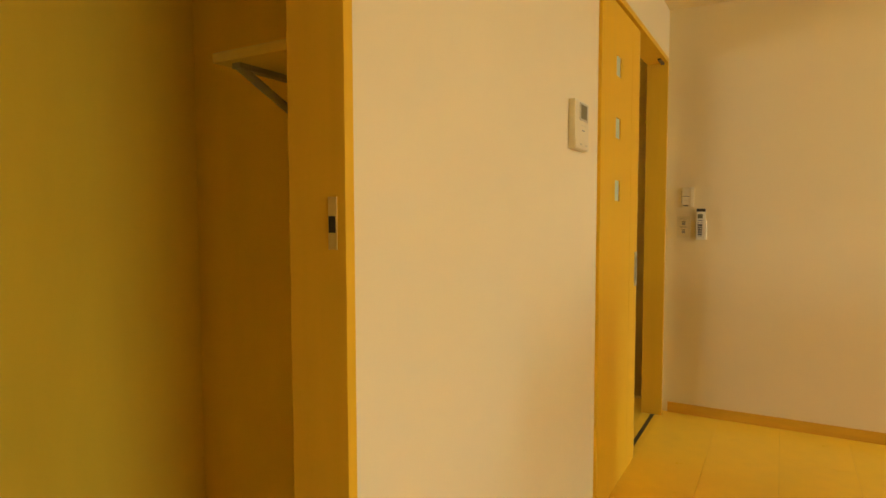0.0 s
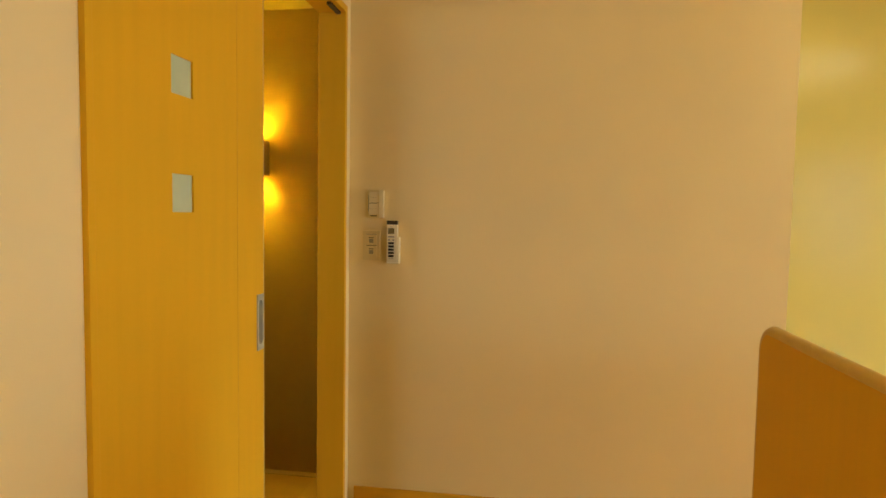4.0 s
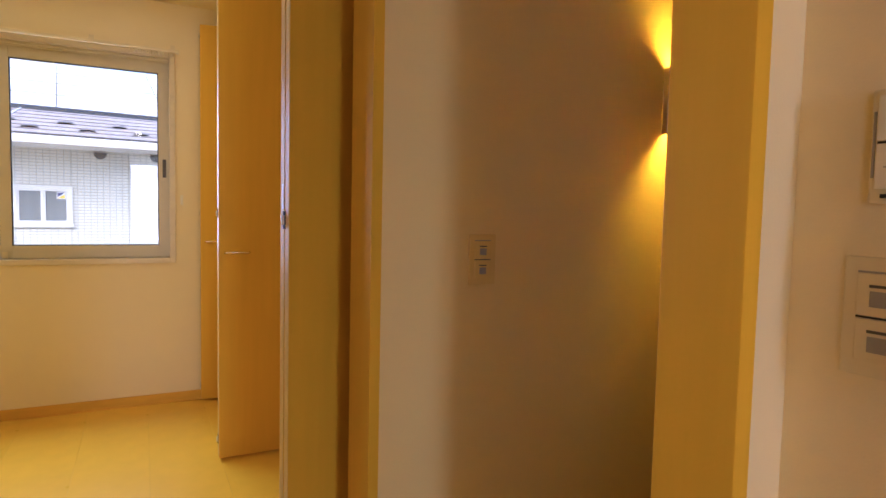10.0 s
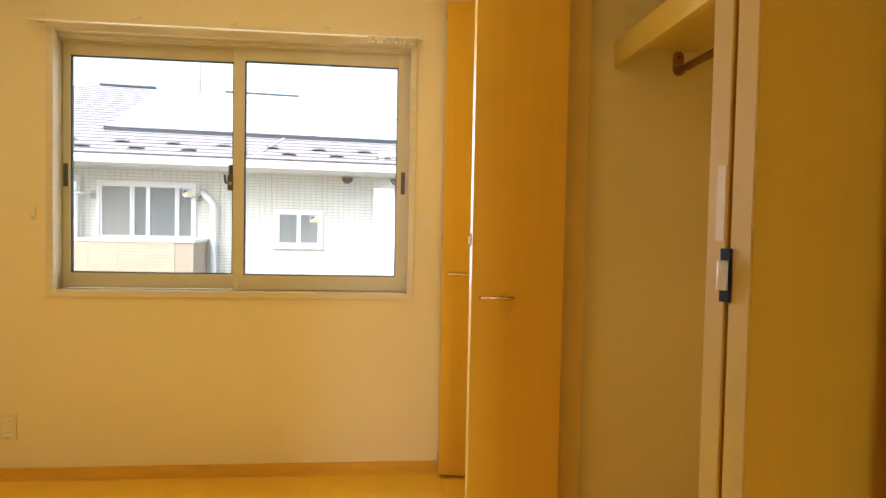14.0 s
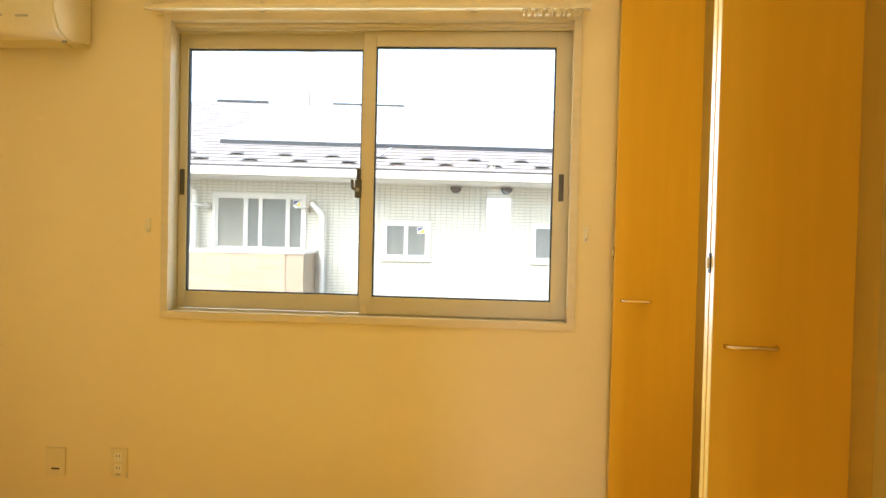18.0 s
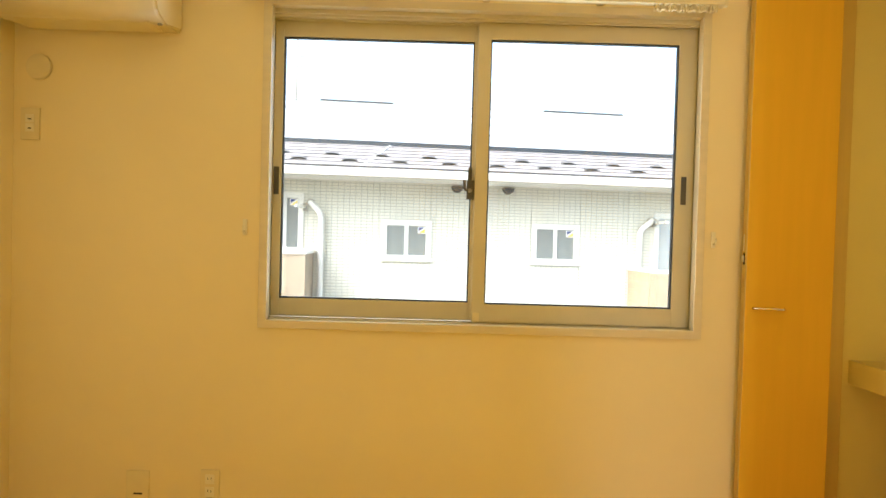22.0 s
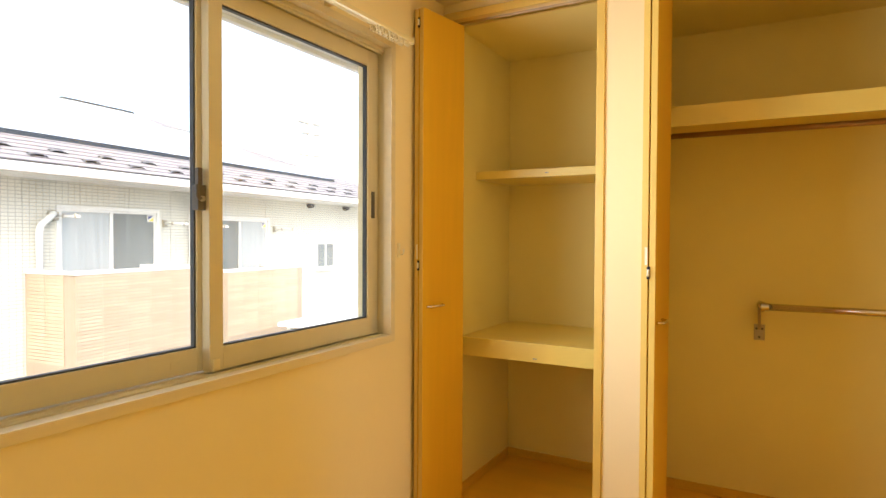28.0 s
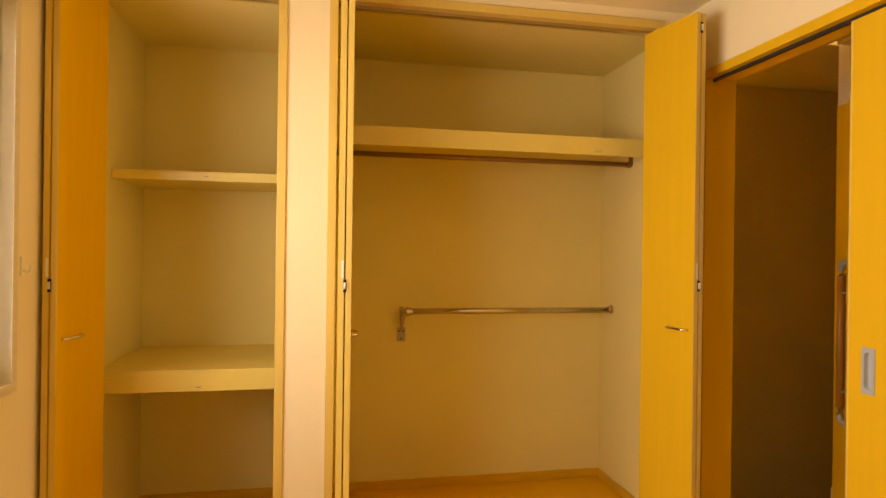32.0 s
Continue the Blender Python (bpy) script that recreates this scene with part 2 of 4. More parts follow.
# ---- building helpers ----
def box(bm, x0, x1, y0, y1, z0, z1, bevel=0.0, mat=None):
    m = Matrix.LocRotScale(((x0 + x1) / 2, (y0 + y1) / 2, (z0 + z1) / 2), None, (abs(x1 - x0), abs(y1 - y0), abs(z1 - z0)))
    if mat is not None:
        m = mat @ m
    vs = bmesh.ops.create_cube(bm, size=1, matrix=m)["verts"]
    if bevel:
        es = {e for v in vs for e in v.link_edges}
        bmesh.ops.bevel(bm, geom=list(es), offset=bevel, segments=2, affect="EDGES", profile=0.7)
    return bm


def boxes(*rows, bevel=0.0):
    bm = bmesh.new()
    for r in rows:
        box(bm, *r, bevel=bevel)
    return bm


def tube(bm, points, radius, seg=14):
    """A round bar along a line of points."""
    pts = [Vector(p) for p in points]
    rings = []
    for i, p in enumerate(pts):
        d = (pts[min(i + 1, len(pts) - 1)] - pts[max(i - 1, 0)]).normalized()
        q = d.to_track_quat("Z", "Y")
        rings.append([bm.verts.new(p + q @ Vector((radius * math.cos(a), radius * math.sin(a), 0))) for a in (2 * math.pi * k / seg for k in range(seg))])
    for a, b in zip(rings, rings[1:]):
        for k in range(seg):
            f = bm.faces.new((a[k], a[(k + 1) % seg], b[(k + 1) % seg], b[k]))
            f.smooth = True
    bm.faces.new(rings[0][::-1])
    bm.faces.new(rings[-1])
    return bm


def bend(points, radius, steps=5):
    """The corners of a line of points rounded off."""
    pts = [Vector(p) for p in points]
    out = [pts[0]]
    for a, b, c in zip(pts, pts[1:], pts[2:]):
        u, v = (a - b).normalized() * radius, (c - b).normalized() * radius
        for k in range(steps + 1):
            s = k / steps
            out.append((b + u) * (1 - s) ** 2 + b * 2 * s * (1 - s) + (b + v) * s ** 2)
    out.append(pts[-1])
    return out


def disc(bm, centre, axis, radius, depth, seg=32):
    q = Vector(axis).to_track_quat("Z", "Y")
    bmesh.ops.create_cone(bm, cap_ends=True, segments=seg, radius1=radius, radius2=radius, depth=depth, matrix=Matrix.Translation(centre) @ q.to_matrix().to_4x4())
    return bm


def finish(bm, name):
    me = bpy.data.meshes.new(name)
    bmesh.ops.recalc_face_normals(bm, faces=bm.faces)
    bm.to_mesh(me)
    bm.free()
    return me


def structure(name, bm, mat, label=""):
    ob = new(name, finish(bm, name))
    ob.data.materials.append(mat)
    return tagged(ob, label, "", "", "structure")


def thing(name, at, label, category, group="", turn=0.0):
    ob = new(name)
    ob.empty_display_size = 0.1
    ob.matrix_basis = pose(*at, 0, 0, turn)
    return tagged(ob, label, category, group)


def to_world(ob):
    m = ob.matrix_basis.copy()
    while ob.parent:
        ob = ob.parent
        m = ob.matrix_basis @ m
    return m


def part(name, bm, mat, parent, label="", local=False):
    """One mesh under a thing or a part, from a bmesh in the world's metres (or in the thing's own, with local)."""
    if not local:
        bm.transform(to_world(parent).inverted())
    ob = new(name, finish(bm, name))
    ob.data.materials.append(mat)
    ob.parent = parent
    if label:
        ob["label"] = label
    return ob


def piece(name, mesh, parent, m=None):
    ob = new(name, mesh)
    ob.parent = parent
    if m is not None:
        ob.matrix_basis = m
    return ob


# ---- the plan ----
MAIN_H, BED_H, HALL_H = 2.315, 2.36, 2.33
XW = -3.455                    # bedroom face of the window wall
XB0, XB1 = -0.94, -0.815      # wall between bedroom and hall
XM0, XM1 = -0.095, 0.0        # wall between hall and main room
YS = -3.07                     # south wall of the bedroom
YC = -0.075                   # closet front
YK = 0.685                     # closet back

# floors: slabs, boards are laid on them
structure("floor_main", boxes((0.0, 4.7, -6.0, 0.0, -0.20, -0.012), (1.82, 4.7, 0.0, 0.72, -0.20, -0.012)), GAP)
structure("floor_hall", boxes((XM0, 0.0, -0.86, -0.10, -0.20, -0.012), (XB1, XM0, -2.28, 0.16, -0.20, -0.012), (XB0, XB1, -0.93, -0.20, -0.20, -0.012)), GAP)
structure("floor_bedroom", boxes((XW, XB0, YS, YC, -0.20, -0.012)), GAP)
structure("floor_closet", boxes((XW - 0.02, XB0, YC, YK, -0.20, -0.001)), CLOSET_FLOOR, "orange maple board floor inside the closets")
structure("floor_store", boxes((-0.925, XM0, -4.6, -2.46, -0.20, -0.002), (XM0, 0.0, -3.75, -2.90, -0.20, -0.002)), FLOORING, "store room floor")

# ceilings
structure("ceiling_main", boxes((XM0, 4.7, -6.0, 0.0, MAIN_H, MAIN_H + 0.12), (1.82, 4.7, 0.0, 0.85, MAIN_H, MAIN_H + 0.12)), CEILING)
structure("ceiling_hall", boxes((XB0, XM0, -2.38, 0.95, HALL_H + 0.003, HALL_H + 0.12), (XM0, 1.7, 0.06, 0.95, HALL_H + 0.003, HALL_H + 0.12)), CEILING)
structure("ceiling_bedroom", boxes((XW - 0.2, XB0, YS - 0.15, YC, BED_H, BED_H + 0.12)), CEILING)
structure("ceiling_closet", boxes((XW - 0.2, XB0, YC + 0.10, YK + 0.1, 2.29, 2.48)), CLOSET_BOUNCE_PAPER)
structure("ceiling_store", boxes((-0.939, XM0, -4.7, -2.40, 2.335, 2.45)), CEILING)

# main room walls
structure("wall_main_west", boxes(
    (XM0, XM1, -6.0, -3.75, 0, MAIN_H), (XM0, XM1, -3.75, -2.90, 2.03, MAIN_H), (XM0, XM1, -2.90, -1.455, 0, MAIN_H),
    (XM0, -0.036, -1.455, -0.86, 0, MAIN_H), (-0.036, XM1, -1.455, -0.86, 2.03, MAIN_H),
    (XM0, XM1, -0.86, -0.075, 2.03, MAIN_H), (-0.03, XM1, -0.075, 0.0, -0.2, MAIN_H), (XM0, -0.03, -0.086, -0.0735, -2.6, 2.33)), WALLPAPER, "cream papered wall with a sliding doorway")
structure("wall_main_north", boxes((-0.03, 1.705, 0.0, 0.058, -0.2, MAIN_H + 0.1)), WALLPAPER, "cream papered wall")
structure("wall_recess", boxes((1.705, 4.7, 0.72, 0.85, -0.2, MAIN_H + 0.1)), KITCHEN, "glossy cream kitchen wall panel")
structure("wall_recess_side", boxes((1.60, 1.705, 0.0585, 0.85, -0.2, MAIN_H + 0.1)), WALLPAPER)
structure("wall_main_east", boxes((4.7, 4.85, -6.0, -5.6, -0.2, MAIN_H), (4.7, 4.85, -5.6, -3.8, 2.08, MAIN_H), (4.7, 4.85, -5.6, -3.8, -0.2, 0.3), (4.7, 4.85, -3.8, -0.85, -0.2, MAIN_H), (4.7, 4.85, -0.33, 0.85, -0.2, MAIN_H), (4.7, 4.85, -0.85, -0.33, -0.2, 0.3), (4.7, 4.85, -0.85, -0.33, 2.08, MAIN_H)), WALLPAPER)
structure("wall_main_south", boxes((-0.115, 4.85, -6.15, -6.0, -0.2, MAIN_H)), WALLPAPER)

# hall and stairwell
structure("wall_hall_west", boxes((XB0, XB1, -2.38, -1.74, -0.2, HALL_H), (-0.895, XB1, -1.74, -0.94, -0.2, HALL_H), (XB0, -0.895, -1.74, -0.94, 2.068, HALL_H), (XB0, -0.895, -1.74, -0.94, -0.2, -0.012), (XB0, XB1, -0.94, -0.19, 2.068, HALL_H + 0.03), (XB0, XB1, -0.19, 0.79, -2.7, HALL_H)), HALL_TINT_PAPER, "cream papered wall of the stair hall")
structure("wall_stair_north", boxes((XB0, 1.7, 0.79, 0.90, -2.7, HALL_H)), HALL_TINT_PAPER)
structure("wall_hall_south", boxes((XB1, XM0, -2.38, -2.28, -0.2, HALL_H)), HALL_TINT_PAPER)
structure("wall_stair_south", boxes((0.0, 1.6, 0.0585, 0.066, -2.7, HALL_H)), HALL_TINT_PAPER)
structure("wall_stair_end", boxes((1.55, 1.598, 0.067, 0.789, -2.7, HALL_H)), HALL_TINT_PAPER)
structure("floor_stair_bottom", boxes((XB1, 1.55, 0.0, 0.78, -2.75, -2.6)), BASEBOARD)
structure("wall_stair_under", boxes((XB1, XM0, 0.10, 0.16, -2.6, -0.20)), HALL_TINT_PAPER)

# bedroom walls
WY0, WY1, WZ0, WZ1 = -2.147, -0.497, 0.852, 2.062   # clear opening of the window
structure("wall_bedroom_west", boxes((XW - 0.175, XW, YS - 0.15, WY0, -0.2, BED_H + 0.1), (XW - 0.175, XW, WY1, 0.84, -0.2, BED_H + 0.1), (XW - 0.175, XW, WY0, WY1, -0.2, WZ0), (XW - 0.175, XW, WY0, WY1, WZ1, BED_H + 0.1)), WALLPAPER, "cream papered wall with a wide sliding window")
structure("wall_bedroom_east", boxes((XB0 - 0.004, XB0, YS, -1.74, -0.2, BED_H), (XB0 - 0.004, XB0, -1.74, -0.19, 2.068, BED_H), (XB0 - 0.004, XB0, -0.19, YC, -0.2, BED_H)), WALLPAPER)
structure("wall_bedroom_south", boxes((XW, XB0, YS - 0.15, YS, -0.2, BED_H)), WALLPAPER)
structure("wall_closet_back", boxes((XW - 0.02, XB0, YK, YK + 0.11, -0.2, 2.40)), CLOSET_BOUNCE_PAPER)
CAX0, CAX1, CBX0, CBX1 = -3.435, -2.73, -2.50, -0.99
structure("wall_closet_left", boxes((XW, CAX0, YC + 0.005, YK, -0.001, 2.40)), CLOSET_BOUNCE_PAPER)
structure("wall_closet_pillar", boxes((CAX1 + 0.033, CBX0 - 0.033, YC, YC + 0.10, 0, 2.32), (CAX1 + 0.06, CBX0 - 0.06, YC + 0.10, YK, 0, 2.40)), WALLPAPER, "cream papered pillar between the two closets")
structure("wall_closet_head", boxes((XW, XB0 - 0.004, YC, YC + 0.1, 2.32, BED_H)), WALLPAPER)
structure("wall_closet_right", boxes((CBX1, XB0 - 0.0045, YC + 0.005, YK, 0, 2.40)), CLOSET_BOUNCE_PAPER)

structure("eave_west", boxes((-4.38, -3.632, -6.0, 2.5, 2.335, 2.36), (-4.42, -4.381, -6.0, 2.5, 2.312, 2.46), (-4.42, -3.632, -6.0, 2.5, 2.461, 2.50), bevel=0.004), WHITE_OUT, "cream eave over the bedroom window")

# store room beside the main room
structure("wall_store", boxes((-0.939, -0.925, -4.7, -2.4, -0.2, 2.4), (-0.925, XM0, -2.46, -2.40, -0.2, 2.4), (-0.925, XM0, -4.7, -4.6, -0.2, 2.4)), PLYWOOD, "tan lined walls of the store room")

# ground and sky line
structure("ground", boxes((-400, 400, -400, 400, -3.4, -3.05)), ASPHALT)


# ---- trims ----
def baseboard(name, rows, h=0.06):
    structure(name, boxes(*[(a, b, c, d, 0.0, h) for a, b, c, d in rows], bevel=0.002), BASEBOARD, "low maple baseboard")


baseboard("baseboard_main", [(0.03, 1.70, -0.010, -0.0005), (0.0005, 0.010, -2.895, -1.50), (0.0005, 0.010, -6.0, -3.80)])
baseboard("baseboard_bedroom", [(XW + 0.0005, XW + 0.010, YS, YC - 0.01), (XB0 - 0.014, XB0 - 0.0045, YS, -1.75)])
baseboard("baseboard_closet", [(CAX0, CAX1 + 0.06, YK - 0.010, YK - 0.0005), (CBX0 - 0.06, CBX1, YK - 0.010, YK - 0.0005), (CAX0 + 0.0005, CAX0 + 0.010, YC + 0.12, YK - 0.012), (CBX1 - 0.010, CBX1 - 0.0005, YC + 0.12, YK - 0.012)], 0.046)


def casing(name, rows, mat=None, label="maple door casing"):
    structure(name, boxes(*rows, bevel=0.002), mat or WOOD, label)


# doorway between main room and hall
casing("trim_main_door", [
    (XM0 - 0.006, 0.012, -0.098, -0.073, 0.0, 2.03), (-0.052, 0.012, -1.475, -1.457, 0.0, 2.03),
    (XM0 - 0.006, 0.012, -0.86, -0.098, 2.003, 2.03), (-0.052, 0.012, -1.452, -0.86, 2.003, 2.03), (XM0 - 0.006, -0.053, -0.885, -0.86, 0.0, 2.003)])
structure("trim_main_door_track", boxes((-0.024, -0.008, -0.215, -0.10, 1.992, 2.002), (-0.046, -0.026, -0.86, -0.10, -0.004, 0.0012)), DARK, "dark sliding door track")
structure("trim_stair_corner", boxes((-0.036, -0.0305, -0.0725, 0.0575, -0.4, 2.03), bevel=0.001), WOOD, "maple corner board at the stair head")
# doorway between hall and bedroom
casing("trim_bedroom_door", [
    (XB0 - 0.014, XB1 + 0.004, -0.215, -0.190, 0.0, 2.03), (XB0 - 0.014, XB1 + 0.004, -0.94, -0.19, 2.03, 2.068),
    (XB0 - 0.014, -0.895, -1.74, -0.94, 2.03, 2.068), (-0.895, XB1 + 0.004, -0.94, -0.905, 0.0, 2.03), (XB0 - 0.014, -0.895, -1.74, -1.715, 0.0, 2.03)])
structure("trim_bedroom_door_track", boxes((-0.925, -0.911, -1.71, -0.22, 2.018, 2.0295)), DARK, "dark sliding door track")
# closet openings
for nm, a, b in (("trim_closet_narrow", CAX0 + 0.02, CAX1), ("trim_closet_wide", CBX0, CBX1 - 0.115)):
    casing(nm, [(a - 0.033, a, YC - 0.010, YC + 0.10, 0.0, 2.315), (b, b + 0.033, YC - 0.010, YC + 0.10, 0.0, 2.315), (a, b, YC - 0.010, YC + 0.10, 2.28, 2.315)], WOOD_PALE, "pale maple closet casing")
    structure(nm + "_track", boxes((a + 0.002, b - 0.002, YC + 0.03, YC + 0.055, 2.268, 2.2795)), STEEL, "steel folding door track")
structure("wall_closet_return", boxes((CBX1 - 0.082, XB0 - 0.005, YC, YC + 0.10, 0.0, 2.32)), WALLPAPER)
# store room doorway
casing("trim_store_door", [(XM0 - 0.01, 0.012, -2.922, -2.90, 0.0, 2.03), (XM0 - 0.01, 0.012, -3.775, -3.75, 0.0, 2.03), (XM0 - 0.01, 0.012, -3.75, -2.922, 2.005, 2.03)])
strike = thing("strike_plate", (-0.014, -2.9225, 1.02), "small steel strike plate on the maple door jamb", "latch")
# maple colour on the steel paints in the wood that it mirrors
part("plate", boxes((-0.021, -0.004, -2.9245, -2.9223, 1.108, 1.19), bevel=0.0006), WOOD_PALE, strike)
part("slot", boxes((-0.019, -0.006, -2.9255, -2.9244, 1.134, 1.160)), DARK, strike)


# ---- doors ----
def slot_radius(c, n, hw, hh):
    """How far a rounded slot of half width hw and half height hh reaches along the direction (c, n)."""
    st = hh - hw
    if abs(c) > 1e-6 and abs(hw * n / c) <= st:
        return hw / abs(c)
    return abs(n) * st + math.sqrt(max(hw * hw - (c * st) ** 2, 0.0))


def pull(parent, x, y0, y1, z0, z1, face):
    """A steel plate with a rounded recess sunk into a sliding door; face: the way it looks along x."""
    ym, zm, hy, hz = (y0 + y1) / 2, (z0 + z1) / 2, (y1 - y0) / 2, (z1 - z0) / 2
    corner = math.atan2(hz, hy)
    angles = sorted([2 * math.pi * k / 72 for k in range(72)] + [corner, math.pi - corner, math.pi + corner, 2 * math.pi - corner])
    sw, sh = hy * 0.60, hz * 0.80
    bm = bmesh.new()
    loops = []
    for depth, kind in ((0.0, "edge"), (0.003, "edge"), (0.003, 1.0), (-0.010, 0.97), (-0.013, 0.80)):
        ring = []
        for a in angles:
            c, n = math.cos(a), math.sin(a)
            d = min(hy / max(abs(c), 1e-9), hz / max(abs(n), 1e-9)) if kind == "edge" else slot_radius(c, n, sw * kind, sh * kind if kind == 1.0 else sh - sw * (1 - kind))
            ring.append(bm.verts.new((x + face * depth, ym + d * c, zm + d * n)))
        loops.append(ring)
    for p, q in zip(loops, loops[1:3]):
        for k in range(len(angles)):
            j = (k + 1) % len(angles)
            bm.faces.new((p[k], p[j], q[j], q[k]))
    plate_bm, cup_bm = bm, bmesh.new()
    rings = [[cup_bm.verts.new(v.co) for v in ring] for ring in loops[2:]]
    for p, q in zip(rings, rings[1:]):
        for k in range(len(angles)):
            j = (k + 1) % len(angles)
            cup_bm.faces.new((p[k], p[j], q[j], q[k])).smooth = True
    cup_bm.faces.new(rings[-1])
    bmesh.ops.delete(bm, geom=loops[3] + loops[4], context="VERTS")
    steel = part("pull_plate", plate_bm, NICKEL, parent, "satin steel plate of a recessed pull")
    part("pull_cup", cup_bm, NICKEL, steel)


def pierced(x0, x1, y0, y1, z0, z1, hy0, hy1, hz0, hz1):
    """The four blocks of a door leaf round the hole for its pull."""
    return [(x0, x1, y0, hy0, z0, z1), (x0, x1, hy1, y1, z0, z1), (x0, x1, hy0, hy1, z0, hz0), (x0, x1, hy0, hy1, hz1, z1)]


ml = thing("sliding_door", (-0.03, -1.1, 0.0), "half-open maple sliding door with three small frosted panes", "door")
L0, L1 = -1.456, -0.803
ym = -1.185
bm = boxes((-0.030, 0.004, L0, ym - 0.04, 0.008, 1.99), *pierced(-0.030, 0.004, ym + 0.04, L1, 0.008, 1.99, -0.838, -0.805, 0.836, 0.981))
for a, b in ((0.008, 1.215), (1.297, 1.465), (1.547, 1.71), (1.792, 1.99)):
    box(bm, -0.030, 0.004, ym - 0.04, ym + 0.04, a, b)
leaf = part("leaf", bm, WOOD, ml)
for a, b in ((1.215, 1.297), (1.465, 1.547), (1.71, 1.792)):
    part("pane", boxes((-0.024, -0.001, ym - 0.04, ym + 0.04, a, b)), FROST, ml, "pale green frosted pane")
part("edge_strip", boxes((-0.0305, 0.0048, L1, L1 + 0.006, 0.008, 1.99), bevel=0.001), WOOD_PALE, ml)
part("groove", boxes((0.0038, 0.0044, -0.949, -0.946, 0.01, 1.988)), BASEBOARD, ml)
pull(ml, 0.004, -0.842, -0.8045, 0.830, 0.987, 1)

bl = thing("sliding_door", (-0.94, -1.3, 0.0), "open maple sliding door at the bedroom doorway", "door")
part("leaf", boxes(*pierced(-0.934, -0.902, -1.69, -0.918, 0.008, 2.015, -1.006, -0.969, 0.874, 1.006)), WOOD, bl)
part("edge_strip", boxes((-0.9345, -0.9015, -0.918, -0.912, 0.008, 2.015)), WOOD_PALE, bl)
pull(bl, -0.934, -1.010, -0.965, 0.87, 1.01, -1)


# ---- closet folding doors ----
def folding_pair(at, turn, side, label):
    """Two leaves folded together, built at the origin along -y; side: which way the outer face with its pull looks (+1 east)."""
    t = thing("folding_door", (at[0], at[1], 0.0), label, "closet door", "closet folding doors", turn)
    w, th = 0.292, 0.022
    for k, x in enumerate((-th - 0.002, 0.002)):
        lf = part("leaf", boxes((x, x + th, -w, 0.0, 0.015, 2.25), bevel=0.0012), WOOD, t, local=True)
        part("edge_band", boxes((x + 0.001, x + th - 0.001, -w - 0.0015, -w + 0.0005, 0.018, 2.247)), WOOD_PALE, lf, "pale edge band", local=True)
    for z in (0.10, 1.154, 2.19):
        h = part("hinge", boxes((-0.0055, 0.0055, -w - 0.004, -w + 0.004, z - 0.022, z + 0.022), bevel=0.001), HINGE, t, "dark hinge with a steel knuckle", local=True)
        bm = bmesh.new()
        tube(bm, [(0, -w - 0.006, z - 0.012), (0, -w - 0.006, z + 0.012)], 0.0045, 10)
        part("knuckle", bm, PLASTIC_WHITE, h, local=True)
    part("sticker", boxes((-0.013, -0.004, -w - 0.0024, -w - 0.0016, 1.182, 1.244)), PLASTIC_WHITE, t, "white paper sticker", local=True)
    bm = bmesh.new()
    xf = side * (th + 0.002)
    pts = [(xf, -0.265, 0.975), (xf + side * 0.020, -0.258, 0.975), (xf + side * 0.026, -0.21, 0.977), (xf + side * 0.020, -0.165, 0.975), (xf, -0.158, 0.975)]
    tube(bm, bend(pts, 0.012), 0.0052, 10)
    part("pull", bm, POLISHED, t, "curved polished nickel pull", local=True)
    return t


folding_pair((-3.372, YC + 0.012), -9, 1, "maple folding closet door folded open against the casing")
folding_pair((-2.466, YC + 0.012), -0.5, 1, "maple folding closet door folded open beside the pillar")
folding_pair((-1.136, YC + 0.012), 13, -1, "maple folding closet door folded open beside the bedroom doorway")


# ---- closet shelves and rails ----
sh = thing("closet_shelf", (-3.0, 0.3, 1.57), "thin cream shelf board high in the narrow closet", "shelf")
part("board", boxes((CAX0 + 0.001, CAX1 + 0.058, 0.24, YK - 0.001, 1.572, 1.612), bevel=0.002), SHELFWOOD, sh)
part("mark", boxes((-3.062, -3.045, 0.2390, 0.2397, 1.589, 1.594)), GREY, sh)
sh = thing("closet_shelf", (-3.0, 0.3, 0.7), "thick cream shelf in the narrow closet", "shelf")
part("board", boxes((CAX0 + 0.001, CAX1 + 0.058, 0.06, YK - 0.001, 0.698, 0.786), bevel=0.002), SHELFWOOD, sh)
part("mark", boxes((-3.05, -3.03, 0.0590, 0.0597, 0.712, 0.718)), GREY, sh)
sh = thing("closet_shelf", (-1.7, 0.4, 1.74), "thick cream upper shelf in the wide closet", "shelf")
part("board", boxes((CBX0 - 0.058, CBX1 - 0.001, 0.150, YK - 0.001, 1.805, 1.826)), SHELFWOOD, sh)
part("front_edge", boxes((CBX0 - 0.058, CBX1 - 0.001, 0.128, 0.1495, 1.743, 1.8265), bevel=0.002), SHELFWOOD, sh)
for k in range(3):
    part("mark", boxes((-1.300 + 0.013 * k, -1.292 + 0.013 * k, 0.1270, 0.1277, 1.755, 1.762)), PRINT, sh)


def flange(bm, x, y, z, way):
    disc(bm, (x + way * 0.003, y, z), (1, 0, 0), 0.024, 0.006)
    disc(bm, (x + way * 0.014, y, z), (1, 0, 0), 0.017, 0.018)
    return bm


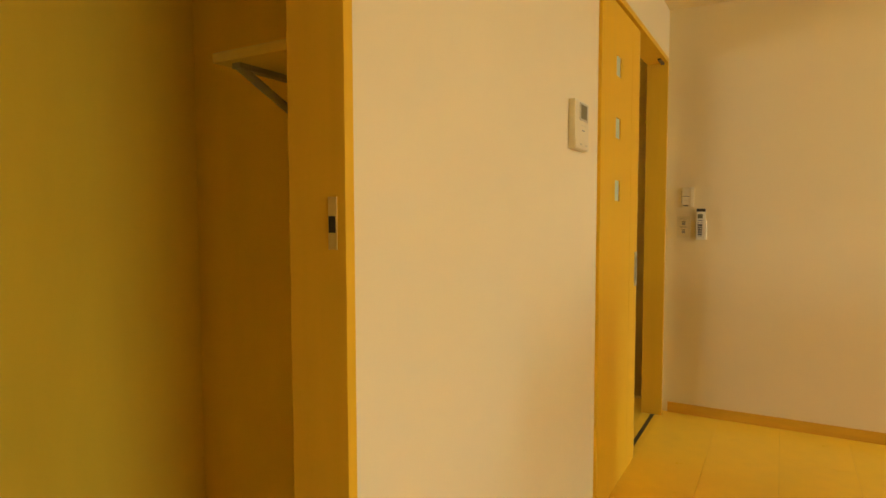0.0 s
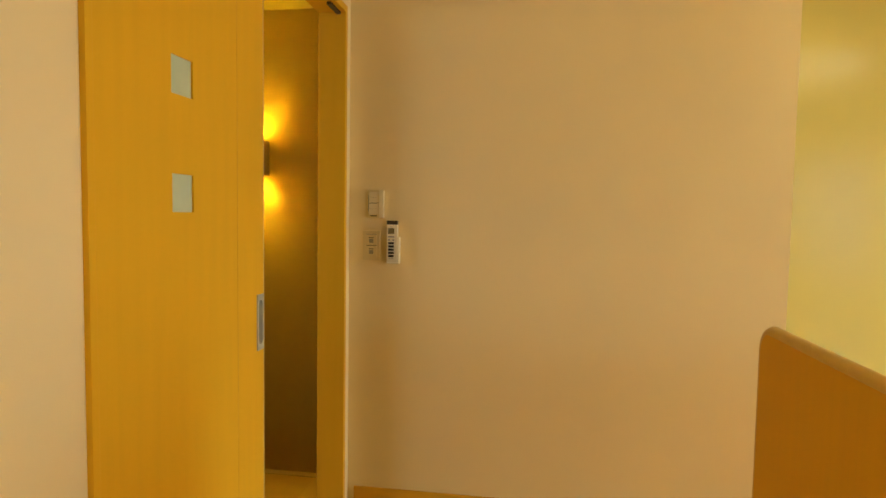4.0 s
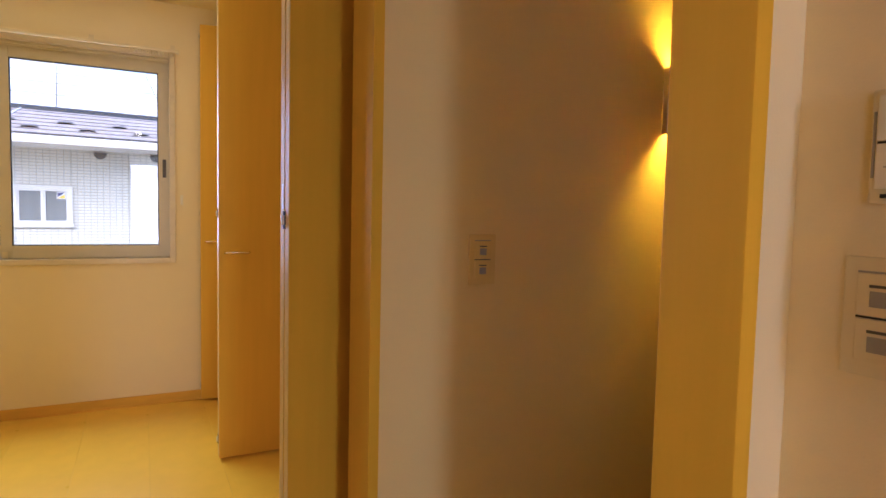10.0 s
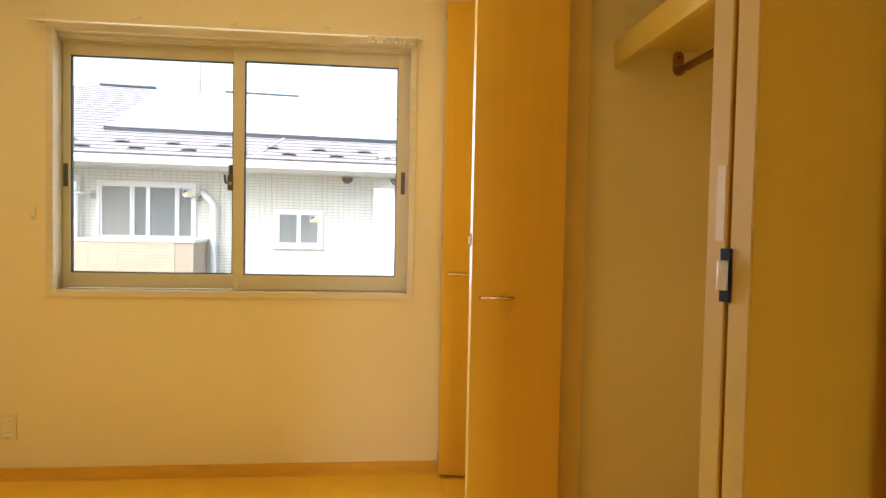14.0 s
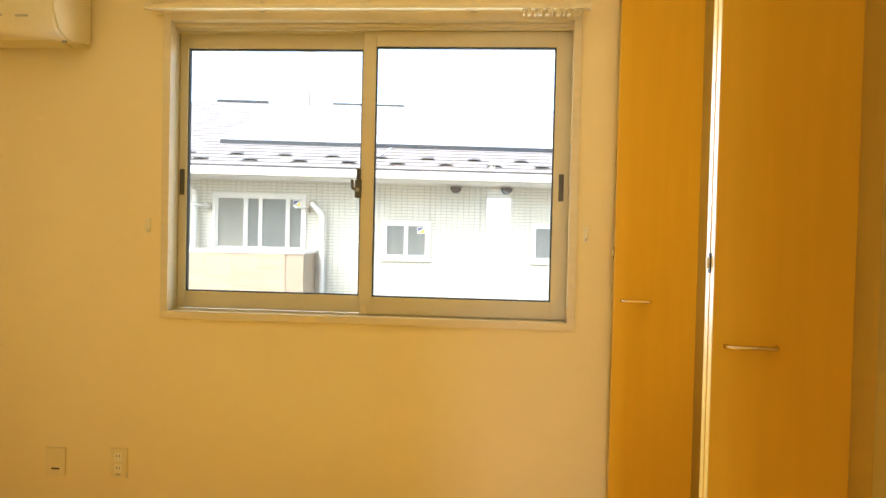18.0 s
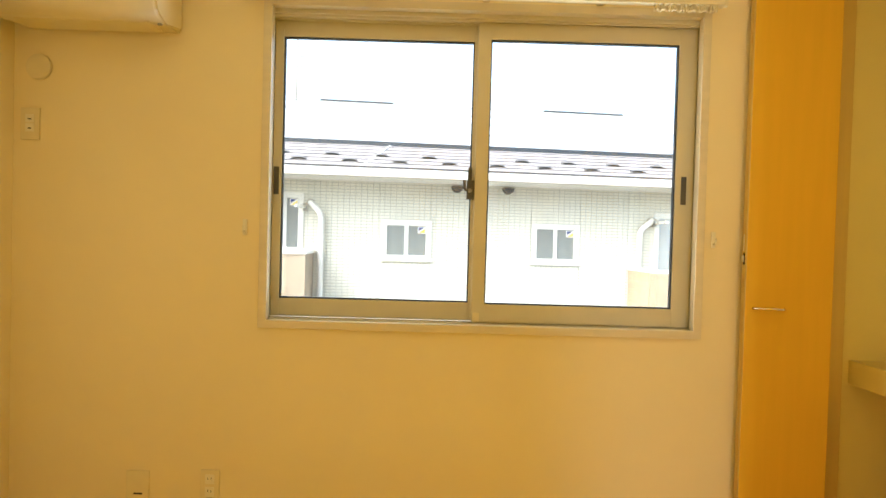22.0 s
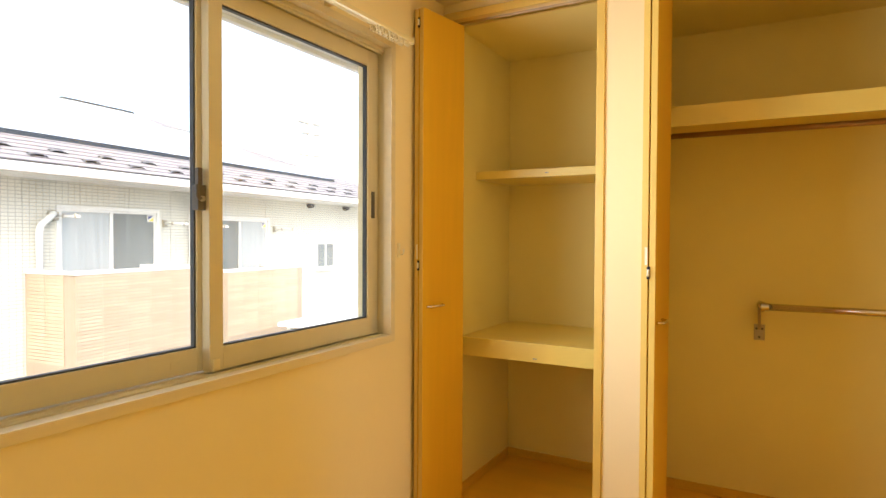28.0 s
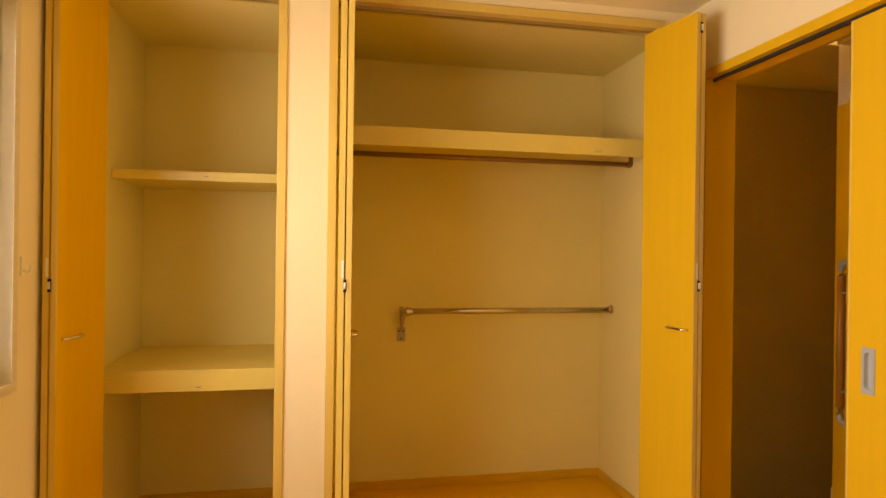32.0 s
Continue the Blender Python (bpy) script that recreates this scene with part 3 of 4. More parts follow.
rail = thing("hanging_rail", (-1.7, 0.352, 1.738), "brown steel hanging rail on end plates under the closet shelf", "clothes rail")
part("bar", tube(bmesh.new(), [(CBX0 - 0.054, 0.352, 1.738), (CBX1 - 0.006, 0.352, 1.738)], 0.0125), BROWN, rail)
for x, way in ((CBX0 - 0.0595, 1), (CBX1 - 0.0005, -1)):
    bm = bmesh.new()
    outline = [(0.352 - 0.018 * math.cos(a), 1.744 - 0.018 * math.sin(a)) for a in (math.pi * k / 10 for k in range(11))] + [(0.352 + 0.018 * math.cos(a), 1.787 + 0.018 * math.sin(a)) for a in (math.pi * k / 10 for k in range(11))]
    ends = [[bm.verts.new((x + way * d, y, z)) for y, z in outline] for d in (0.0, 0.006)]
    for k in range(len(outline)):
        n = (k + 1) % len(outline)
        bm.faces.new((ends[0][k], ends[0][n], ends[1][n], ends[1][k]))
    bm.faces.new(ends[0])
    bm.faces.new(ends[1][::-1])
    end = part("end_plate", bm, BROWN, rail, "brown rounded end plate")
    part("socket", disc(bmesh.new(), (x + way * 0.014, 0.352, 1.738), (1, 0, 0), 0.0165, 0.016, 24), BROWN, end)
    part("screw", disc(bmesh.new(), (x + way * 0.0068, 0.352, 1.785), (1, 0, 0), 0.005, 0.002, 12), DARK, end)

rail = thing("hanging_rail", (-1.6, 0.55, 0.80), "low steel clothes rail on a wall bracket in the wide closet", "clothes rail")
bm = tube(bmesh.new(), [(-2.135, 0.55, 0.964), (CBX1 - 0.012, 0.55, 0.964)], 0.0155)
part("bar", bm, STEEL, rail)
part("flange", flange(bmesh.new(), CBX1 - 0.001, 0.55, 0.968, -1), STEEL, rail)
bm = bmesh.new()
disc(bm, (-2.125, 0.55, 0.964), (1, 0, 0), 0.0235, 0.012)
disc(bm, (-2.110, 0.55, 0.964), (1, 0, 0), 0.019, 0.020)
part("collar", bm, STEEL, rail)
plate = part("bracket_plate", boxes((-2.163, -2.117, YK - 0.004, YK - 0.0005, 0.79, 0.865), bevel=0.001), BRACKET, rail)
for x, z in ((-2.152, 0.845), (-2.128, 0.845), (-2.14, 0.805)):
    part("screw", disc(bmesh.new(), (x, YK - 0.005, z), (0, 1, 0), 0.005, 0.003, 12), DARK, plate)
bm = bmesh.new()
tube(bm, bend([(-2.14, YK - 0.005, 0.968), (-2.14, 0.55, 0.968), (-2.12, 0.55, 0.968)], 0.015), 0.011, 12)
part("arm", bm, STEEL, rail)
bm = bmesh.new()
vs = [bm.verts.new((x, y, z)) for x in (-2.146, -2.134) for y, z in ((YK - 0.004, 0.962), (0.555, 0.955), (YK - 0.004, 0.84))]
for f in ((0, 1, 2), (3, 5, 4), (0, 3, 4, 1), (1, 4, 5, 2), (2, 5, 3, 0)):
    bm.faces.new([vs[i] for i in f])
part("gusset", bm, BRACKET, rail)


# ---- bedroom window ----
win = tagged(new("window_1"), "ivory aluminium sliding window with two panes", "", "", "structure")
XG, XL = -3.536, -3.574
bm = boxes((XW - 0.028, XW + 0.009, -2.150, -2.119, 0.846, 2.073), (XW - 0.028, XW + 0.009, -0.520, -0.490, 0.846, 2.073),
           (XW - 0.028, XW + 0.009, -2.119, -0.520, 2.044, 2.073), (XW - 0.028, XW + 0.012, -2.119, -0.520, 0.846, 0.876), bevel=0.002)
part("window_trim", bm, TRIM, win)
bm = boxes((-3.625, XW - 0.029, WY0, WY0 + 0.009, WZ0, WZ1), (-3.625, XW - 0.029, WY1 - 0.009, WY1, WZ0, WZ1),
           (-3.625, XW - 0.029, WY0 + 0.009, WY1 - 0.009, 2.030, WZ1), (-3.625, XW - 0.029, WY0 + 0.009, WY1 - 0.009, WZ0, 0.872), bevel=0.002)
for x in (-3.500, -3.545):
    box(bm, x - 0.003, x + 0.003, WY0 + 0.009, WY1 - 0.009, 2.022, 2.031)
    box(bm, x - 0.003, x + 0.003, WY0 + 0.009, WY1 - 0.009, 0.871, 0.877)
part("window_frame", bm, FRAME, win)


def sash(x, y0, y1, gy0, gy1, gz0, gz1):
    """One sliding sash: stiles and rails round the glass, with a dark seal."""
    z0, z1, d = 0.878, 2.027, 0.016
    s = part("sash", boxes((x - d, x + d, y0, gy0, z0, z1), (x - d, x + d, gy1, y1, z0, z1), (x - d, x + d, gy0, gy1, gz1, z1), (x - d, x + d, gy0, gy1, z0, gz0), bevel=0.002), FRAME, win)
    part("seal", boxes((x - 0.008, x + 0.009, gy0, gy0 + 0.005, gz0, gz1), (x - 0.008, x + 0.009, gy1 - 0.005, gy1, gz0, gz1), (x - 0.008, x + 0.009, gy0 + 0.005, gy1 - 0.005, gz1 - 0.005, gz1), (x - 0.008, x + 0.009, gy0 + 0.005, gy1 - 0.005, gz0, gz0 + 0.005)), RUBBER, s)
    p = part("pane", boxes((x - 0.004, x + 0.002, gy0 + 0.001, gy1 - 0.001, gz0 + 0.001, gz1 - 0.001)), GLASS, s, "clear window glass")
    p.visible_shadow = False
    return s


right = sash(XG, -1.350, -0.508, -1.301, -0.577, 0.948, 1.965)
left = sash(XL, -2.136, -1.335, -2.103, -1.362, 0.948, 1.966)
part("finger_pull", boxes((XG + 0.0155, XG + 0.020, -0.556, -0.536, 1.352, 1.46), bevel=0.002), BRONZE, right)
part("finger_pull", boxes((XL + 0.0155, XL + 0.020, -2.131, -2.111, 1.352, 1.46), bevel=0.002), BRONZE, left)
lock = part("lock", boxes((-3.557, -3.530, -1.380, -1.3525, 1.352, 1.425), (-3.550, -3.534, -1.376, -1.360, 1.425, 1.475), bevel=0.003), BRONZE, right, "dark crescent lock")
bm = bmesh.new()
tube(bm, bend([(-3.527, -1.372, 1.385), (-3.522, -1.388, 1.388), (-3.522, -1.390, 1.425)], 0.01), 0.006, 10)
part("lever", bm, BRONZE, lock)
part("knob", disc(bmesh.new(), (-3.527, -1.368, 1.385), (1, 0, 0), 0.008, 0.012, 20), GREY, lock)
part("sash_label", boxes((XL + 0.016, XL + 0.0172, -1.452, -1.376, 0.903, 0.922), bevel=0.0005), FRAME, left, "embossed aluminium label")
part("guide_block", boxes((XG + 0.0161, XG + 0.026, -1.345, -1.320, 0.879, 0.915), bevel=0.002), PLASTIC, right)

cr = thing("curtain_rail", (-3.38, -1.33, 2.07), "white double curtain rail above the window with gathered runners", "curtain rail")
for x, z in ((-3.405, 2.075), (-3.375, 2.068)):
    part("rail", boxes((x - 0.008, x + 0.008, -2.19, -0.48, z - 0.008, z + 0.008), bevel=0.003), PLASTIC, cr)
for y in (-2.17, -1.75, -1.33, -0.91, -0.50):
    part("bracket", boxes((XW + 0.0005, -3.382, y - 0.012, y + 0.012, 2.077, 2.089), (XW + 0.0005, XW + 0.005, y - 0.012, y + 0.012, 2.06, 2.12), bevel=0.001), PLASTIC, cr)
for x, z in ((-3.405, 2.059), (-3.375, 2.052)):
    for k in range(17):
        y = -0.72 + 0.0135 * k + 0.004 * math.sin(k * 2.3)
        bm = bmesh.new()
        tube(bm, bend([(x, y, z + 0.010), (x, y, z - 0.002), (x + 0.004, y, z - 0.010), (x - 0.003, y, z - 0.013)], 0.003, 3), 0.0034, 6)
        part("runner", bm, PLASTIC, cr)
    part("end_cap", boxes((x - 0.010, x + 0.010, -0.483, -0.470, z + 0.004, z + 0.026), bevel=0.003), PLASTIC, cr)
for y in (-2.205, -0.455):
    hk = thing("tieback_hook", (XW, y, 1.22), "small white curtain tieback hook beside the window", "hook", "curtain hooks")
    part("base", boxes((XW + 0.0003, XW + 0.006, y - 0.008, y + 0.008, 1.19, 1.25), bevel=0.002), PLASTIC_WHITE, hk)
    bm = bmesh.new()
    tube(bm, bend([(XW + 0.005, y, 1.205), (XW + 0.025, y, 1.20), (XW + 0.028, y, 1.225)], 0.01), 0.003, 8)
    part("hook", bm, PLASTIC_WHITE, hk)


# ---- air conditioner, cap and outlets on the window wall ----
ac = thing("air_conditioner", (XW, -2.74, 1.95), "ivory wall air conditioner above the bedroom outlets", "air conditioner")
bm = bmesh.new()
prof = [(0.001, 1.930), (0.13, 1.918), (0.175, 1.920), (0.203, 1.937), (0.218, 1.968), (0.222, 2.01), (0.222, 2.17), (0.214, 2.20), (0.19, 2.215), (0.001, 2.215)]
ends = []
for y in (-3.02, -2.45):
    ends.append([bm.verts.new((XW + a, y, b)) for a, b in prof])
for k in range(len(prof)):
    j = (k + 1) % len(prof)
    bm.faces.new((ends[0][k], ends[0][j], ends[1][j], ends[1][k])).smooth = k not in (0, 8, 9)
bm.faces.new(ends[0])
bm.faces.new(ends[1][::-1])
bmesh.ops.bevel(bm, geom=[e for e in bm.edges if abs(e.verts[0].co.y - e.verts[1].co.y) < 0.01], offset=0.012, segments=3, affect="EDGES")
part("body", bm, PLASTIC, ac)
for y0, y1, z0, z1 in ((-2.67, -2.60, 2.052, 2.064), (-2.70, -2.65, 1.980, 1.988), (-2.60, -2.55, 1.978, 1.986)):
    part("print", boxes((XW + 0.2205, XW + 0.2225, y0, y1, z0, z1)), PRINT, ac, "small grey print")
part("louvre", boxes((XW + 0.050, XW + 0.150, -2.97, -2.50, 1.916, 1.9225), bevel=0.002), PLASTIC, ac)
part("drain_tab", boxes((XW + 0.128, XW + 0.136, -2.480, -2.466, 1.912, 1.919)), GREY, ac)

cap = thing("sleeve_cap", (XW, -2.975, 1.79), "round ivory wall cap below the air conditioner", "wall cap")
bm = disc(bmesh.new(), (XW + 0.006, -2.975, 1.79), (1, 0, 0), 0.048, 0.012, 40)
bmesh.ops.bevel(bm, geom=bm.edges[:], offset=0.003, segments=2, affect="EDGES")
part("disc", bm, PLASTIC, cap)


def plate(name, at, face, label, category, w=0.07, h=0.12, d=0.008, mat=PLASTIC):
    """A wall plate; face: 'x' or 'y-' for the wall's direction."""
    t = thing(name, at, label, category)
    x, y, z = at
    rows = (x + 0.0004, x + d, y - w / 2, y + w / 2, z - h / 2, z + h / 2) if face == "x" else (x - w / 2, x + w / 2, y - d, y - 0.0004, z - h / 2, z + h / 2)
    part("plate", boxes(rows, bevel=0.002), mat, t)
    return t


def slot(t, face, at, w, h, mat, name, d0=0.008, d1=0.0105, bevel=0.0):
    x, y, z = at
    rows = (x + d0 - 0.001, x + d1, y - w / 2, y + w / 2, z - h / 2, z + h / 2) if face == "x" else (x - w / 2, x + w / 2, y - d1, y - d0 + 0.001, z - h / 2, z + h / 2)
    return part(name, boxes(rows, bevel=bevel), mat, t)


t = plate("telephone_jack", (XW, -2.585, 0.24), "x", "ivory wall plate with a small dark socket slot", "wall plate", 0.085, 0.115)
slot(t, "x", (XW, -2.582, 0.212), 0.032, 0.006, DARK, "socket")
t = plate("power_outlet", (XW, -2.315, 0.247), "x", "ivory double power outlet low on the wall", "outlet", 0.07, 0.118)
for z in (0.272, 0.225):
    f = slot(t, "x", (XW, -2.315, z), 0.034, 0.036, PLASTIC_WHITE, "socket", 0.008, 0.0095, 0.001)
    for dy in (-0.006, 0.006):
        slot(t, "x", (XW, -2.315 + dy, z + 0.003), 0.002, 0.009, DARK, "hole", 0.0095, 0.0102)
slot(t, "x", (XW, -2.315, 0.200), 0.02, 0.004, GREY, "earth_slot", 0.008, 0.0088)
t = plate("air_conditioner_outlet", (XW, -3.005, 1.58), "x", "ivory wall outlet under the air conditioner", "outlet", 0.07, 0.118)
for z in (1.600, 1.566):
    slot(t, "x", (XW, -3.005, z), 0.032, 0.030, PLASTIC_WHITE, "socket", 0.008, 0.0095, 0.001)
    slot(t, "x", (XW, -3.005, z - 0.003), 0.013, 0.004, DARK, "hole", 0.0095, 0.0102)
# switch panel on the bedroom side of the doorway wall
t = thing("wall_controller", (XB0, -0.16, 1.14), "slim ivory controller on the wall between closet and doorway", "controller")
part("holder", boxes((XB0 - 0.012, XB0 - 0.0045, -0.185, -0.145, 1.08, 1.19), bevel=0.002), PLASTIC, t)
part("body", boxes((XB0 - 0.026, XB0 - 0.0125, -0.182, -0.148, 1.07, 1.215), bevel=0.003), PLASTIC_WHITE, t)


# ---- switches and remote on the main room's north wall ----
def rocker_plate(name, at, face, label, mat=PLASTIC):
    t = plate(name, at, face, label, "light switch", 0.072, 0.122, mat=mat)
    x, y, z = at
    for dz in (0.023, -0.023):
        k = slot(t, face, (x, y, z + dz), 0.044, 0.043, mat, "rocker", 0.008, 0.0105, 0.0015)
        slot(t, face, (x, y, z + dz - 0.004), 0.018, 0.016, GREY, "indicator", 0.0105, 0.0112)
        slot(t, face, (x, y, z + dz + 0.009), 0.020, 0.003, BRONZE, "mark", 0.0105, 0.0110)
    slot(t, face, (x, y, z), 0.044, 0.0020, DARK, "gap", 0.008, 0.0093)
    slot(t, face, (x, y, z + 0.046), 0.044, 0.0020, GREY, "gap", 0.008, 0.0090)
    return t


rocker_plate("light_switch", (0.098, 0.0, 1.085), "y-", "ivory double rocker switch on the papered wall")
rocker_plate("light_switch", (XB1, 0.068, 1.070), "x", "deep ivory double rocker switch on the hall wall", PLASTIC_SHADED)
t = thing("wall_thermostat", (0.115, 0.0, 1.25), "ivory wall controller with two buttons above the switch", "controller")
part("body", boxes((0.083, 0.150, -0.016, -0.0004, 1.200, 1.312), bevel=0.003), PLASTIC, t)
part("side_ridge", boxes((0.131, 0.152, -0.022, -0.0162, 1.200, 1.312), bevel=0.002), PLASTIC_WHITE, t)
for z in (1.283, 1.236):
    b = part("button", boxes((0.090, 0.129, -0.0195, -0.0155, z - 0.022, z + 0.022), bevel=0.0015), PLASTIC_WHITE, t)
    for k in range(3):
        part("print", boxes((0.098 + 0.009 * k, 0.102 + 0.009 * k, -0.0200, -0.0194, z - 0.0015, z)), PRINT, b)
part("gap", boxes((0.090, 0.129, -0.0168, -0.0158, 1.2585, 1.2605)), DARK, t)
# grey strip for the faint shadow along the left side
part("side_shadow", boxes((0.0855, 0.0880, -0.0170, -0.0158, 1.225, 1.29)), GREY, t)
part("foot_print", boxes((0.095, 0.122, -0.0168, -0.0158, 1.205, 1.209)), DARK, t)

t = thing("remote_control", (0.19, -0.03, 1.0), "white remote control in a wall holder with dark buttons", "remote control")
part("holder", boxes((0.162, 0.226, -0.010, -0.0004, 1.005, 1.125), (0.218, 0.226, -0.034, -0.010, 1.005, 1.125), (0.162, 0.226, -0.034, -0.010, 1.005, 1.010), bevel=0.002), PLASTIC_WHITE, t)
part("body", boxes((0.164, 0.217, -0.032, -0.0105, 1.0105, 1.196), bevel=0.004), PLASTIC_WHITE, t)
part("emitter_window", boxes((0.1635, 0.2175, -0.0328, -0.0100, 1.181, 1.199), bevel=0.002), DARK, t, "black infrared window")
part("display", boxes((0.171, 0.202, -0.0335, -0.0318, 1.139, 1.165), bevel=0.0006), LCD, t)
part("top_print", boxes((0.181, 0.193, -0.0328, -0.0318, 1.170, 1.172)), GREY, t)
for k, (w, h) in enumerate(((0.030, 0.007), (0.030, 0.0), (0.028, 0.010), (0.028, 0.010), (0.028, 0.010), (0.028, 0.010), (0.026, 0.010))):
    z = 1.126 - 0.0145 * k
    if h:
        part("button", boxes((0.187 - w / 2, 0.187 + w / 2, -0.0348, -0.0316, z - h / 2, z + h / 2), bevel=0.001), DARK if k else GREY, t)
    else:
        for dx in (-0.010, 0.010):
            part("button", boxes((0.187 + dx - 0.006, 0.187 + dx + 0.006, -0.0348, -0.0316, z - 0.003, z + 0.003), bevel=0.001), GREY, t)
part("print", boxes((0.176, 0.200, -0.0328, -0.0318, 1.026, 1.028)), GREY, t)

t.matrix_basis = pose(0.19, -0.03, 1.010) @ Matrix.Diagonal((0.83, 1.0, 0.90, 1.0))

# ---- intercom ----
t = thing("intercom", (0.0, -1.70, 1.45), "ivory video intercom with a small dark screen", "intercom")
part("body", boxes((0.0004, 0.022, -1.812, -1.664, 1.367, 1.523), bevel=0.004), PLASTIC, t)
part("screen_frame", boxes((0.0215, 0.0240, -1.766, -1.677, 1.461, 1.517), bevel=0.001), PRINT, t, "pale grey screen frame")
part("screen", boxes((0.0238, 0.0247, -1.756, -1.694, 1.467, 1.511)), LCD, t)
part("speaker_slot", boxes((0.0215, 0.0230, -1.738, -1.714, 1.429, 1.4315)), DARK, t)
part("lower_panel", boxes((0.0215, 0.0238, -1.809, -1.667, 1.370, 1.3985), bevel=0.002), PLASTIC, t)
for y in (-1.752, -1.692):
    for k in range(2):
        part("label_print", boxes((0.0236, 0.0241, y - 0.010 + 0.011 * k, y - 0.003 + 0.011 * k, 1.382, 1.387)), PRINT, t)
for k in range(4):
    part("top_print", boxes((0.0215, 0.0221, -1.752 + 0.015 * k, -1.743 + 0.015 * k, 1.446, 1.4475)), PRINT, t)

# ---- kitchen counter with a rounded end panel ----
t = thing("kitchen_counter", (1.9, -1.26, 0.0), "maple kitchen counter with a rounded end panel", "counter")
bm = bmesh.new()
r, y0, y1, zt = 0.05, -1.72, -0.985, 0.977
outline = [(y0, 0.0), (y0, zt - r)] + [(y0 + r - r * math.cos(a), zt - r + r * math.sin(a)) for a in (math.pi / 2 * k / 6 for k in range(1, 7))]
outline += [(y1 - r + r * math.sin(a), zt - r + r * math.cos(a)) for a in (math.pi / 2 * k / 6 for k in range(1, 7))] + [(y1, 0.0)]
rings = [[bm.verts.new((x, y, z)) for y, z in outline] for x in (1.262, 1.290)]
for k in range(len(outline)):
    j = (k + 1) % len(outline)
    bm.faces.new((rings[0][k], rings[0][j], rings[1][j], rings[1][k]))
bm.faces.new(rings[0][::-1])
bm.faces.new(rings[1])
endp = part("end_panel", bm, WOOD, t)
bm = bmesh.new()
tube(bm, [(1.276, y, z) for y, z in outline], 0.0152, 10)
part("edge_band", bm, WOOD_PALE, endp, "pale maple edge band")
part("back_panel", boxes((1.292, 2.6, -1.015, -0.99, 0.0, 0.838), bevel=0.002), WOOD, t)
for z in (0.06, 0.45, 0.70):
    part("shelf", boxes((1.292, 2.6, -1.635, -1.016, z, z + 0.02), bevel=0.001), WOOD_PALE, t)
part("worktop", boxes((1.292, 2.6, -1.65, -1.016, 0.84, 0.875), bevel=0.003), PLASTIC_WHITE, t)
for x in (1.95, 2.58):
    part("divider", boxes((x, x + 0.02, -1.635, -1.016, 0.0, 0.84)), WOOD_PALE, t)
t = thing("curtain_holder", (1.70, 0.01, 2.1), "white round blind holder at the corner of the wall", "bracket")
part("stem", boxes((1.7055, 1.714, 0.02, 0.035, 2.06, 2.14), bevel=0.003), PLASTIC_WHITE, t)
bm = bmesh.new()
bmesh.ops.create_uvsphere(bm, u_segments=16, v_segments=10, radius=0.016, matrix=Matrix.Translation((1.724, 0.027, 2.085)))
part("ball", bm, PLASTIC_WHITE, t)
t = thing("kitchen_light", (2.64, -0.70, MAIN_H), "slim lit ceiling lamp above the kitchen counter", "ceiling lamp")
part("base", boxes((2.30, 2.98, -0.75, -0.65, MAIN_H - 0.02, MAIN_H), bevel=0.003), PLASTIC_WHITE, t)
part("diffuser", boxes((2.31, 2.97, -0.74, -0.66, MAIN_H - 0.06, MAIN_H - 0.0205), bevel=0.012), TUBE, t, "glowing diffuser")
t = thing("ceiling_hatch", (0.25, -0.4, MAIN_H), "flush ceiling inspection panel with a dark rim", "hatch")
part("rim", boxes((0.06, 0.46, -0.46, -0.452, MAIN_H - 0.006, MAIN_H), (0.06, 0.068, -0.86, -0.46, MAIN_H - 0.006, MAIN_H), (0.452, 0.46, -0.86, -0.46, MAIN_H - 0.006, MAIN_H), (0.06, 0.46, -0.868, -0.86, MAIN_H - 0.006, MAIN_H)), STEEL, t)
part("panel", boxes((0.068, 0.452, -0.86, -0.46, MAIN_H - 0.004, MAIN_H - 0.0005)), CEILING, t)

baseboard("baseboard_store", [(-0.9245, -0.915, -4.6, -2.461), (-0.914, XM0 - 0.001, -2.47, -2.4605)])
# ---- store room shelf ----
t = thing("store_shelf", (-0.3, -2.6, 1.48), "cream shelf board on grey steel brackets in the store room", "shelf")
part("board", boxes((-0.49, XM0 - 0.001, -2.75, -2.4605, 1.490, 1.512), bevel=0.002), SHELFWOOD, t)
part("upper_board", boxes((-0.49, XM0 - 0.001, -2.75, -2.4605, 1.80, 1.822), bevel=0.002), SHELFWOOD, t)
for x in (-0.44, -0.17):
    part("upper_strut", tube(bmesh.new(), [(x, -2.463, 1.67), (x, -2.72, 1.792)], 0.010, 8), GREY, t)
    bm = bmesh.new()
    tube(bm, [(x, -2.463, 1.36), (x, -2.72, 1.482)], 0.010, 8)
    part("bracket_strut", bm, GREY, t)
    part("bracket_arm", boxes((x - 0.012, x + 0.012, -2.73, -2.4605, 1.478, 1.4895), (x - 0.012, x + 0.012, -2.47, -2.4606, 1.34, 1.478)), GREY, t)

